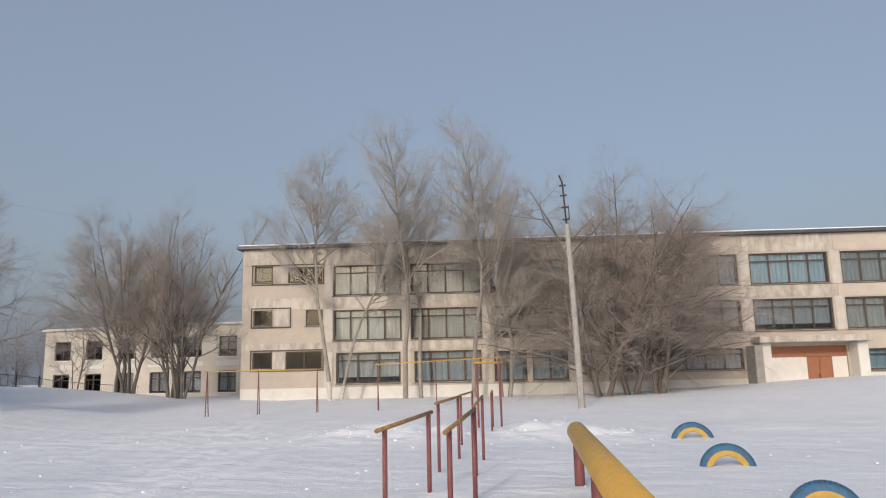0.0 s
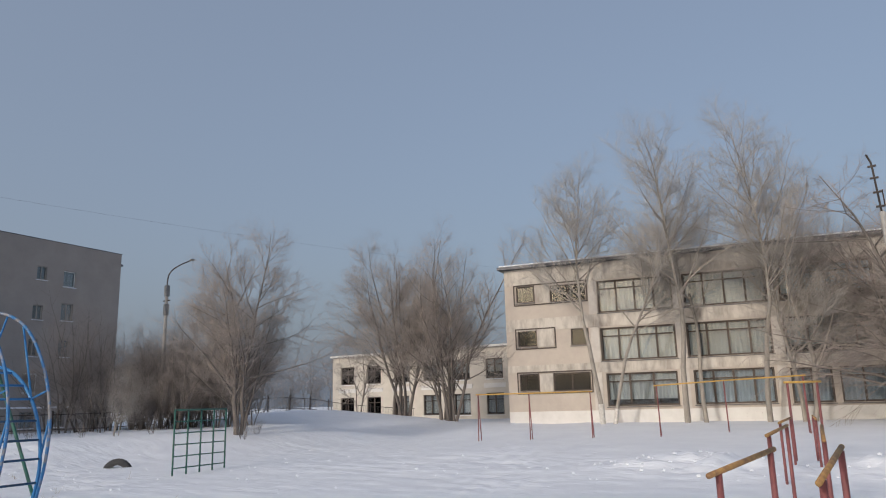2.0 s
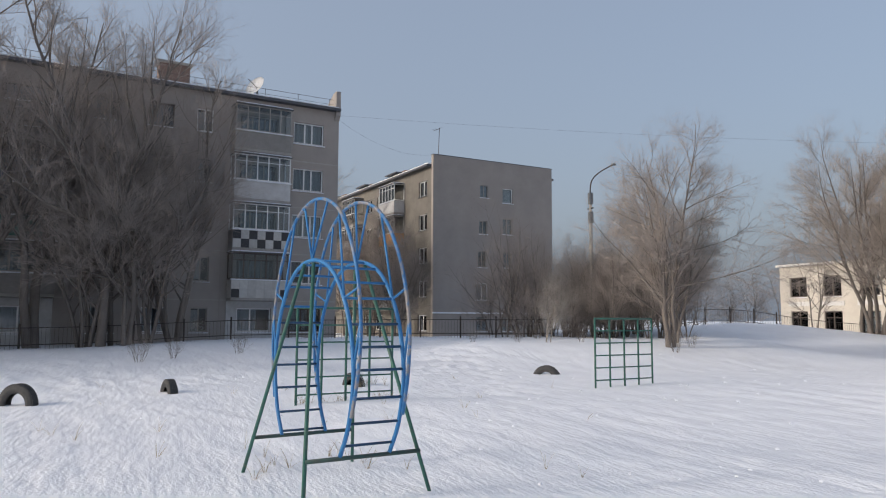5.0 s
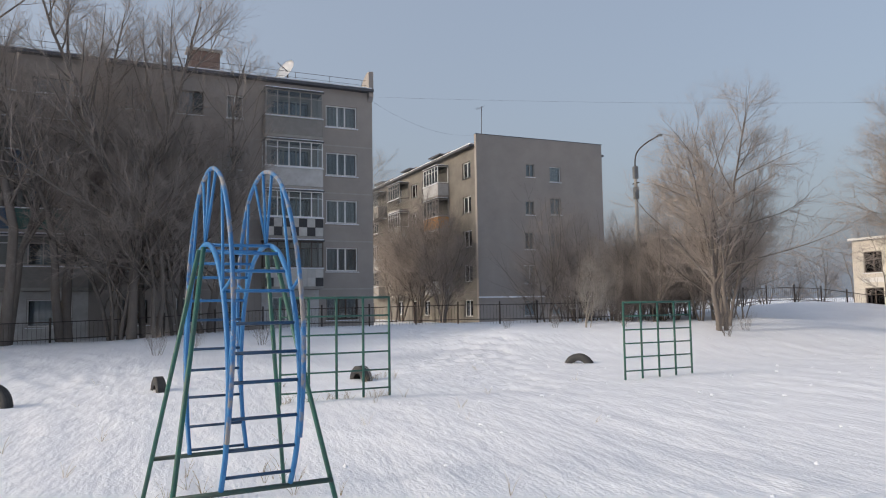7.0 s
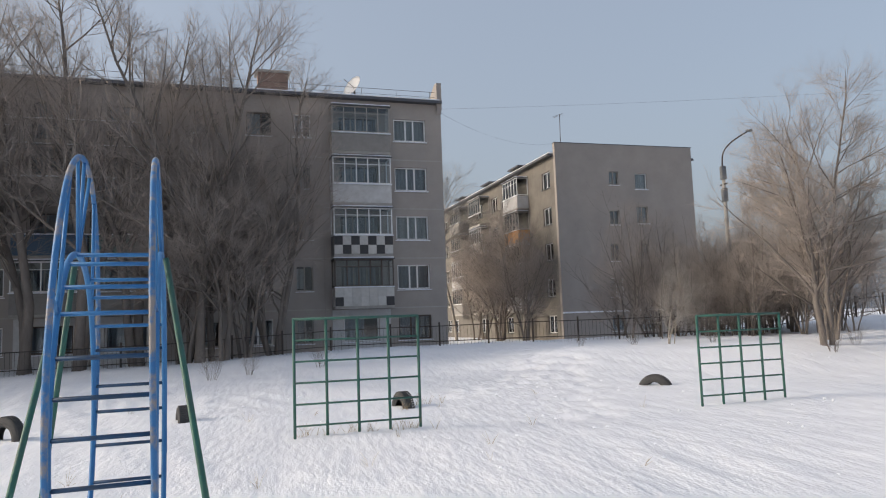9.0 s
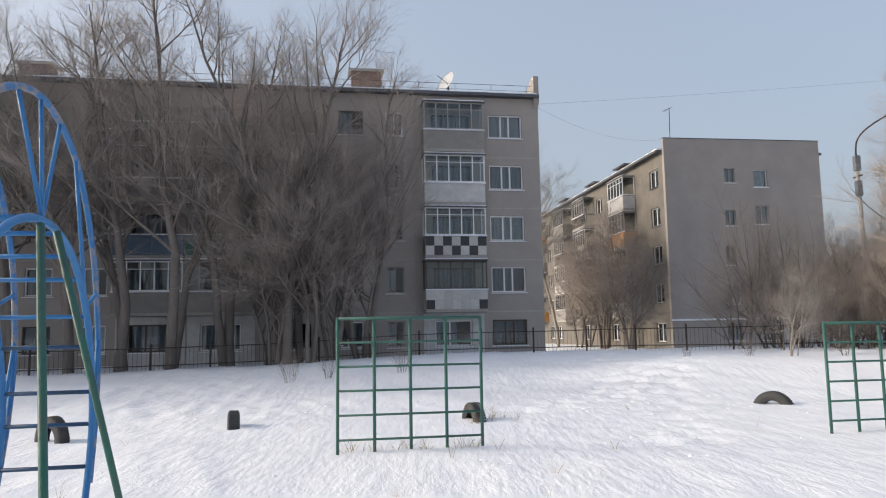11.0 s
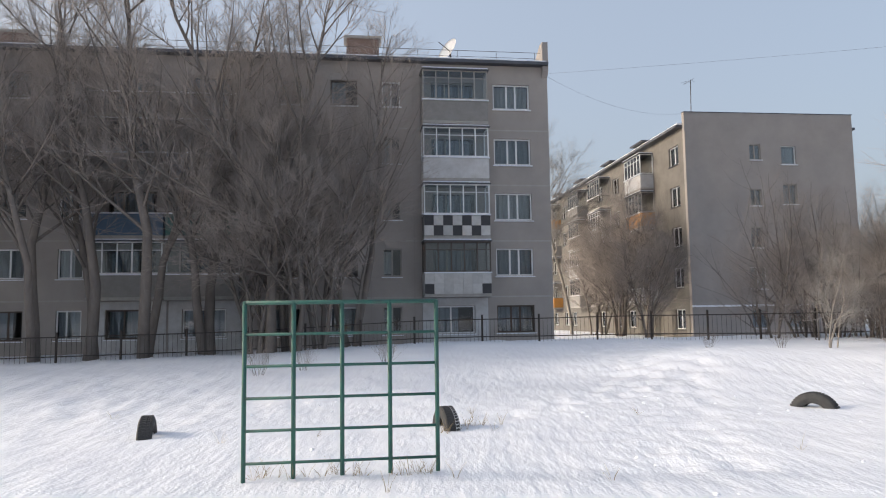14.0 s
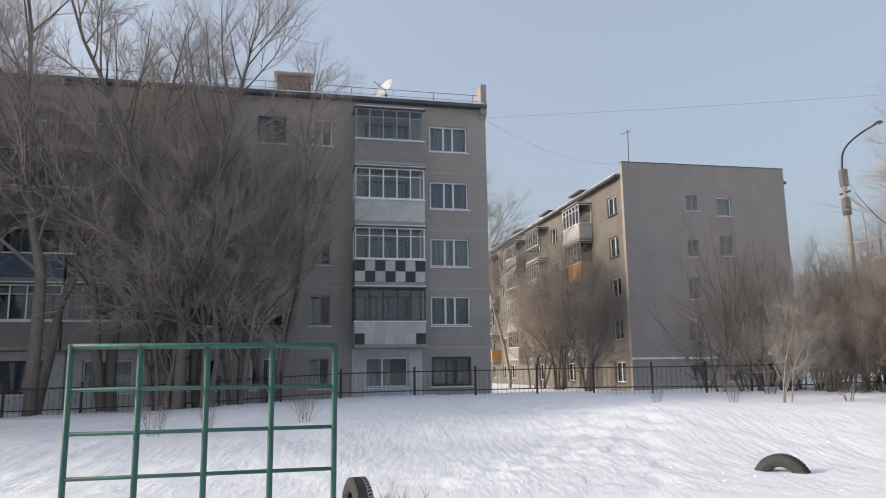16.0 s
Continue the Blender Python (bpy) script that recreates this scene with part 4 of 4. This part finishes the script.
for v in (-HALF, HALF):
    rod("ladder_rail", [(u, v, z) for u, z in inner_line], 0.022, BLUE, ARCH, sides=10)
    rod("hand_rail", [(u, v * taper(z), z) for u, z in outer_line], 0.019, BLUE_WORN, ARCH, "blue hand rail with worn bare patches", 10)
    for a, b in ((16, 16), (26, 20), (26, 32), (40, 36), (40, 40), (40, 44), (54, 48), (54, 60), (64, 64)):
        (u0, z0), (u1, z1) = inner_line[a], outer_line[b]
        rod("strut", [(u0, v, z0), (u1, v * taper(z1), z1)], 0.013, BLUE, ARCH)
length, last, count = 0.0, inner_line[0], 0
for u, z in inner_line[1:]:
    length += math.hypot(u - last[0], z - last[1])
    last = (u, z)
    if length > 0.02 + count * 0.262:
        count += 1
        # Rungs below 1.9 m take a darker blue for their backlit shade.
        rod("rung", [(u, -HALF, z), (u, HALF, z)], 0.014, BLUE if 1.9 < z else NAVY_AND_SHADED_BLUE, ARCH)
for s in (-1, 1):
    for v in (-1, 1):
        rod("leg", [(s * 1.07, v * 0.75, -0.35), (s * 0.13, v * (HALF + 0.035), 2.40)], 0.021, GREEN, ARCH, sides=10)
    rod("base_bar", [(s * 0.84, -0.63, 0.425), (s * 0.84, 0.63, 0.425)], 0.022, GREEN_DARK, ARCH)


def post(name, x, y, top, radius, material, parent, o, lean=(0, 0)):
    z = gz(x, y)
    return rod(name, [(x - o[0], y - o[1], -0.35), (x - o[0] + lean[0], y - o[1] + lean[1], top - o[2])], radius, material, parent, sides=10)


def parallel_bars(bars, label, radius=0.03, over=0.22, rust=True):
    """Two bars, each on two posts: bars as (x0, y0, z0, x1, y1, z1)."""
    x, y = bars[0][0], bars[0][1]
    o = Vector((x, y, gz(x, y)))
    t = thing("parallel_bars", Matrix.Translation(o), label, "parallel bars", "parallel bars")
    for x0, y0, z0, x1, y1, z1 in bars:
        a, b = Vector((x0, y0, z0)), Vector((x1, y1, z1))
        d = (b - a).normalized()
        rod("bar", [a - d * over - o, b + d * over * 0.5 - o], radius, YELLOW_RUST if rust else YELLOW, t, "yellow paint worn to rust", 12)
        for p in (a, b):
            post("post", p.x, p.y, p.z - 0.02, radius * 1.15, RED, t, o)
    return t


parallel_bars([(-2.98, 11.13, 1.2, -2.7, 12.38, 1.33), (-1.97, 10.63, 1.22, -1.95, 12.08, 1.38)], "knee-bent parallel bars with red posts and worn yellow bars")
parallel_bars([(-3.1, 14.58, 1.4, -3.2, 16.68, 1.44), (-2.37, 14.28, 1.36, -2.65, 16.48, 1.44)], "parallel bars with red posts standing behind the first pair", 0.026)
parallel_bars([(-3.82, 19.78, 1.39, -3.95, 21.88, 1.42), (-3.45, 22.08, 1.39, -3.77, 24.08, 1.4)], "far parallel bars with thin red posts among snow heaps", 0.024)

# thick low beam beside the start of the walk
o = Vector((-0.6, 13.5, gz(-0.6, 13.5)))
BEAM = thing("balance_log", Matrix.Translation(o), "thick yellow-painted pipe beam on red posts beside the path", "exercise beam")
d = Vector((0.117, -0.993, 0.0)).normalized()
a = Vector((-0.60, 13.69, 0.965)) - o
bm = tube(bmesh.new(), [a, a + d * 0.02, a + d * 0.06, a + d * 0.12, a + d * 3.6, a + d * 7.8], 0, 24, True, [0.05, 0.1, 0.138, 0.152, 0.154, 0.152])
part("bar", bm, YELLOW, BEAM, "scuffed yellow paint", True)
for k in (0.35, 3.9, 7.4):
    p = a + d * k
    rod("post", [(p.x, p.y, -0.35), (p.x, p.y, p.z - 0.09)], 0.08, RED, BEAM, sides=14)


def high_bar(posts, label, dz=0.35, r=0.024, paint=(None, None)):
    """A yellow horizontal bar on pairs of posts: (x, y, top)."""
    x, y, _ = posts[0]
    o = Vector((x, y, gz(x, y)))
    t = thing("high_bar", Matrix.Translation(o), label, "pull-up bar", "high bars")
    a, b = Vector(posts[0]), Vector(posts[-1])
    d = (b - a).normalized()
    rod("bar", [Vector(p) - o for p in ((a - d * 0.1), *[Vector(q) for q in posts[1:-1]], (b + d * 0.12))], 0.032, paint[0] or YELLOW, t)
    for px, py, top in posts:
        for k in ((0.12, -0.28), (-0.02, 0.28)) if dz else ((0, 0),):
            rod("post", [(px - o.x + k[0], py - o.y + k[1], -0.6), (px - o.x + k[0] * 0.2, py - o.y + k[1] * 0.1, top - o.z - 0.02)], r, paint[1] or RED, t)
    return t


high_bar([(-18.85, 32.68, 2.3), (-16.6, 33.43, 2.3), (-13.95, 34.18, 2.3)], "low row of yellow pull-up bars on thin paired red posts")
high_bar([(-11.3, 35.28, 2.47), (-8.95, 37.38, 2.62), (-5.68, 36.98, 2.7)], "long yellow pull-up bar on red posts before the school")
high_bar([(-4.47, 25.38, 2.27), (-3.8, 25.88, 2.27)], "short yellow pull-up bar on two leaning red posts", 0, 0.035)

high_bar([(9.7, 29.08, 2), (11.35, 33.48, 2.2)], "dark weathered pull-up bar on grey posts in the open yard", 0, 0.03, (IRON, NAVY_AND_SHADED_BLUE))


# half-buried tyres
def tyre(x, y, turn, radius, width, rise, tread_mat, side_mat, label, group, tilt=0, stripe=False):
    z = gz(x, y)
    t = thing("tyre", pose(x, y, z, 0, tilt, turn), label, "tyre", group)
    cz = rise - radius
    prof = [(0.56, -0.34), (0.62, -0.46), (0.78, -0.52), (0.90, -0.48), (0.955, -0.42), (0.99, -0.36), (1.0, -0.20), (1.0, 0.20), (0.99, 0.36), (0.955, 0.42), (0.90, 0.48), (0.78, 0.52), (0.62, 0.46), (0.56, 0.34)]
    n = 48

    def ring(rows):
        bm = bmesh.new()
        vs = [[bm.verts.new((math.cos(a) * r * radius, w * width, math.sin(a) * r * radius + cz)) for r, w in rows] for a in (2 * math.pi * k / n for k in range(n))]
        for k in range(n):
            for i in range(len(rows) - 1):
                bm.faces.new((vs[k][i], vs[(k + 1) % n][i], vs[(k + 1) % n][i + 1], vs[k][i + 1]))
        return bm
    part("tread", ring(prof[4:10]), tread_mat, t, "", True)
    part("sidewall", ring(prof[:3]), side_mat, t, "", True)
    part("sidewall", ring(prof[11:]), side_mat, t, "", True)
    part("shoulder", ring(prof[2:5]), tread_mat, t, "", True)
    part("shoulder", ring(prof[9:12]), tread_mat, t, "", True)
    part("lining", ring([(0.56, 0.34), (0.75, 0.38), (0.9, 0.30), (0.94, 0.0), (0.9, -0.30), (0.75, -0.38), (0.56, -0.34)]), RUBBER, t, "", True)
    lug = bmesh.new()
    for k in range(n):
        a = 2 * math.pi * (k + 0.5) / n
        if math.sin(a) * radius + cz < -0.08:
            continue
        for s in (-0.27, 0.0, 0.27):
            m = Matrix.Translation((math.cos(a) * radius, s * width, math.sin(a) * radius + cz)) @ Matrix.Rotation(-a, 4, "Y") @ pose(0, 0, 0, 18 if s else -18, 0, 0)
            g = bmesh.ops.create_cube(lug, size=1.0)["verts"]
            bmesh.ops.transform(lug, matrix=m @ Matrix.Diagonal((0.016, width * 0.2, radius * 0.085, 1)), verts=g)
    part("tread_relief", lug, tread_mat, t)
    if stripe:
        part("painted_band", ring([(1.004, 0.15), (1.006, 0.2), (1.006, 0.36), (0.995, 0.40)]), WHITE_TILE, t, "faded white band", True)
    return t


PAINTED = "half-buried tyre painted blue outside and yellow inside"
tyre(1.80, 21.49, 2, 0.53, 0.22, 0.40, TYRE_BLUE, TYRE_YELLOW, PAINTED, "painted tyres")
tyre(1.91, 15.86, -4, 0.48, 0.22, 0.39, TYRE_BLUE, TYRE_YELLOW, PAINTED, "painted tyres")
tyre(2.5, 11.68, -8, 0.45, 0.22, 0.33, TYRE_BLUE, TYRE_YELLOW, PAINTED, "painted tyres")
DARK = "black truck tyre half sunk in the snow"
tyre(-23.89, 17.90, 42, 0.46, 0.24, 0.27, RUBBER, RUBBER, DARK, "sunken tyres")
tyre(-22.07, 10.89, 18, 0.40, 0.26, 0.33, RUBBER, RUBBER, "black tyre with a faded white band sunk in the snow", "sunken tyres", stripe=True)
tyre(-21.41, 6.26, 14, 0.40, 0.22, 0.34, RUBBER, RUBBER, DARK, "sunken tyres")
tyre(-20.54, 3.30, 55, 0.42, 0.22, 0.42, RUBBER, RUBBER, DARK, "sunken tyres")
tyre(-19.33, -2.24, -42, 0.40, 0.22, 0.40, RUBBER, RUBBER, DARK, "sunken tyres")

# concrete pole before the willow, with an iron head
POLE = thing("utility_pole", pose(-1.66, 34.7, gz(-1.66, 34.7), 0, -1.5, 0) @ Matrix.Scale(0.945, 4), "leaning grey concrete pole with an iron bracket head", "pole")
part("shaft", tube(bmesh.new(), [(0, 0, -0.6), (0, 0, 4.5), (-0.02, 0, 8.8)], 0, 8, True, [0.17, 0.14, 0.11]), CONCRETE, POLE, "", False)
rod("mast", [(-0.03, 0, 8.5), (-0.08, 0, 10.6), (-0.1, 0, 10.9), (-0.22, -0.05, 11.25)], 0.04, IRON, POLE)
for z in (9.0, 9.6, 10.2, 10.7):
    part("clamp", bevelled(boxes((-0.2 - 0.03 * (z - 9), 0.12 - 0.03 * (z - 9), -0.06, 0.06, z, z + 0.07)), 0.01), IRON, POLE)
rod("bracket", [(0.12, 0, 9.0), (0.12, 0, 9.7)], 0.025, IRON, POLE)

# street lamp beyond the fence
LAMP = thing("street_lamp", pose(-35.0, 27.3, gz(-35.0, 27.3)) @ Matrix.Scale(0.88, 4), "grey street lamp with a curved arm above bare trees", "lamp")
part("pole", tube(bmesh.new(), [(0, 0, -0.5), (0, 0, 4.5), (0, 0, 8.3)], 0, 10, True, [0.13, 0.105, 0.085]), CONCRETE, LAMP, "", True)
rod("arm", curve([(0, 0, 7.6), (0.0, 0.0, 8.9), (0.12, 0.12, 9.45), (0.45, 0.45, 9.85), (0.95, 0.95, 10.2)], 5), 0.04, IRON, LAMP)
part("head", bevelled(boxes((0.85, 1.12, 0.85, 1.12, 10.16, 10.27)), 0.04), LAMP_HEAD, LAMP)
for z in (6.75, 7.9):
    part("clamp", bevelled(boxes((-0.125, 0.125, -0.125, 0.125, z, z + 0.7)), 0.02), LAMP_HEAD, LAMP)
part("cross_arm", boxes((-0.3, 0.3, -0.04, 0.04, 7.62, 7.68)), IRON, LAMP)


# iron fence along the far side
def fence(line, label):
    x0, y0 = line[0]
    t = thing("iron_fence", Matrix.Translation((x0, y0, 0)), label, "fence")
    posts = []
    for (ax, ay), (bx, by) in zip(line, line[1:]):
        n = max(1, round(math.hypot(bx - ax, by - ay) / 2.3))
        posts += [(ax + (bx - ax) * k / n, ay + (by - ay) * k / n) for k in range(n)]
    posts.append(line[-1])
    rest, picket = bmesh.new(), None
    for (ax, ay), (bx, by) in zip(posts, posts[1:]):
        za, zb = gz(ax, ay), gz(bx, by)
        a, b = Vector((ax - x0, ay - y0, za)), Vector((bx - x0, by - y0, zb))
        top = 1.0
        part("fence_post", tube(bmesh.new(), [a + Vector((0, 0, -0.4)), a + Vector((0, 0, top + 0.1))], 0.045, 6), IRON, t)
        for h in (0.2, top - 0.08):
            part("fence_rail", tube(bmesh.new(), [a + Vector((0, 0, h)), b + Vector((0, 0, h))], 0.022, 5), IRON, t)
        n = max(2, int((b - a).length / 0.16))
        for k in range(1, n):
            p = a.lerp(b, k / n)
            if 4 < ay < 27:
                if picket is None:
                    picket = part("picket", tube(bmesh.new(), [(0, 0, -0.1), (0, 0, top - 0.08)], 0.007, 4), IRON, t, m=Matrix.Translation(p))
                else:
                    share("picket", picket, t, Matrix.Translation(p))
            else:
                tube(rest, [p + Vector((0, 0, -0.1)), p + Vector((0, 0, top - 0.08))], 0.007, 4)
    tagged(part("picket", rest, IRON, t), kind="stuff")
    return t


fence([(-32.5, -30), (-34.9, -12), (-37.9, -1.3), (-39.3, 3.2), (-40.2, 9.8), (-40.1, 12.6), (-39.4, 17.2), (-38.1, 21.2), (-36.6, 24.6), (-36.8, 30), (-38.5, 38), (-39.5, 47), (-38.0, 54)], "dark iron picket fence behind a snow bank")

# roof things: dish, aerials, lines
bf = BLOCK.matrix_basis
DISH = thing("satellite_dish", bf @ pose(BL - 4.8, 1.2, 14.82), "large white satellite dish on the block's roof", "satellite dish")
bm = bmesh.new()
rings = []
for i in range(7):
    r = 0.8 * i / 6
    rings.append([bm.verts.new((r * math.cos(a), r * math.sin(a), 0.22 * (r / 0.8) ** 2)) for a in (2 * math.pi * k / 24 for k in range(24))] if i else [bm.verts.new((0, 0, 0))])
for k in range(24):
    bm.faces.new((rings[0][0], rings[1][k], rings[1][(k + 1) % 24]))
    for a, b in zip(rings[1:], rings[2:]):
        bm.faces.new((a[k], b[k], b[(k + 1) % 24], a[(k + 1) % 24]))
bmesh.ops.solidify(bm, geom=bm.faces[:], thickness=0.02)
bmesh.ops.transform(bm, matrix=Matrix.Translation((0, 0, 0.85)) @ Vector((-0.8, -0.42, 0.42)).to_track_quat('Z', 'Y').to_matrix().to_4x4() @ Matrix.Scale(0.85, 4), verts=bm.verts[:])
part("reflector", bm, WHITE_FRAME, DISH, "", True)
rod("mount", [(0.05, 0.02, -0.02), (0.02, 0.01, 0.85)], 0.05, IRON, DISH)
rod("feed_arm", [(-0.02, -0.02, 0.88), (-0.62, -0.33, 1.2)], 0.02, IRON, DISH)


def aerial(x, y, z, h, turn):
    t = thing("roof_aerial", pose(x, y, z, 0, 0, turn), "thin television aerial on the roof edge", "aerial")
    rod("mast", [(0, 0, -0.05), (0.1, 0, h)], 0.025, IRON, t)
    rod("boom", [(-0.5, 0, h - 0.15), (0.4, 0, h)], 0.012, IRON, t)
    for k in (-0.4, -0.1, 0.2):
        rod("element", [(k, -0.3, h - 0.09), (k, 0.3, h - 0.09)], 0.008, IRON, t, sides=5)


p = BLOCK2.matrix_basis @ Vector((B2L - 1.0, 1.0, 14.88))
aerial(p.x, p.y, p.z, 3.2, 30)


def cable(a, b, sag, label):
    a, b = Vector(a), Vector(b)
    t = thing("overhead_cable", Matrix.Translation(a), label, "cable")
    pts = [a.lerp(b, k / 16) - a - Vector((0, 0, sag * (1 - (2 * k / 16 - 1) ** 2))) for k in range(17)]
    rod("wire", pts, 0.004, IRON, t, sides=5)


q = bf @ Vector((BL, 0.6, 14.4))
cable(q, p + Vector((0.1, -0.2, 0.9)), 0.8, "thin dark cable slung between the two blocks")
cable(bf @ Vector((BL, 3.0, 15.2)), (-20, 90, 14.5), 1.2, "thin overhead line crossing the sky")

# dry grass and snow lumps
rng = random.Random(3)
bm = bmesh.new()
spots = [(-18.3 - 0.2 * rng.random(), 8.6 + 2.2 * rng.random()) for _ in range(26)] + [(-22.1 + rng.gauss(0, 0.3), 11.4 + rng.gauss(0, 0.25)) for _ in range(16)] + [(rng.uniform(-24, -10), rng.uniform(4, 16)) for _ in range(22)] + [(-12 + rng.gauss(0, 1), 7.4 + rng.gauss(0, 0.7)) for _ in range(14)]
for x, y in spots:
    for _ in range(rng.randint(3, 6)):
        a, l = rng.random() * 6.28, rng.uniform(0.08, 0.28)
        z = gz(x, y) - 0.05
        tube(bm, [(x, y, z), (x + 0.05 * math.cos(a), y + 0.05 * math.sin(a), z + l * 0.6), (x + 0.12 * math.cos(a), y + 0.12 * math.sin(a), z + l)], 0, 3, False, [0.003, 0.0025, 0.0015])
tagged(mesh_ob("dry_grass", bm, GRASS), "sparse dry grass stems poking through the snow", "grass", kind="stuff")
bm = bmesh.new()
for i in range(300):
    if i < 110:
        h = rng.choice(HEAPS)
        x, y = h[0] + rng.gauss(0, 1.0), h[1] + rng.gauss(0, 0.9)
    else:
        x, y = rng.uniform(-26, 6), rng.uniform(5, 26)
    s = rng.uniform(0.015, 0.05) if i < 110 else rng.uniform(0.012, 0.04)
    g = bmesh.ops.create_icosphere(bm, subdivisions=1, radius=s)["verts"]
    for v in g:
        v.co *= rng.uniform(0.75, 1.2)
        v.co.z *= 0.7
    bmesh.ops.translate(bm, verts=g, vec=(x, y, gz(x, y) + snow_relief(x, y) + s * 0.25))
tagged(mesh_ob("snow_lumps", bm, SNOW_CAP), "loose lumps of crusted snow", "snow", kind="stuff")
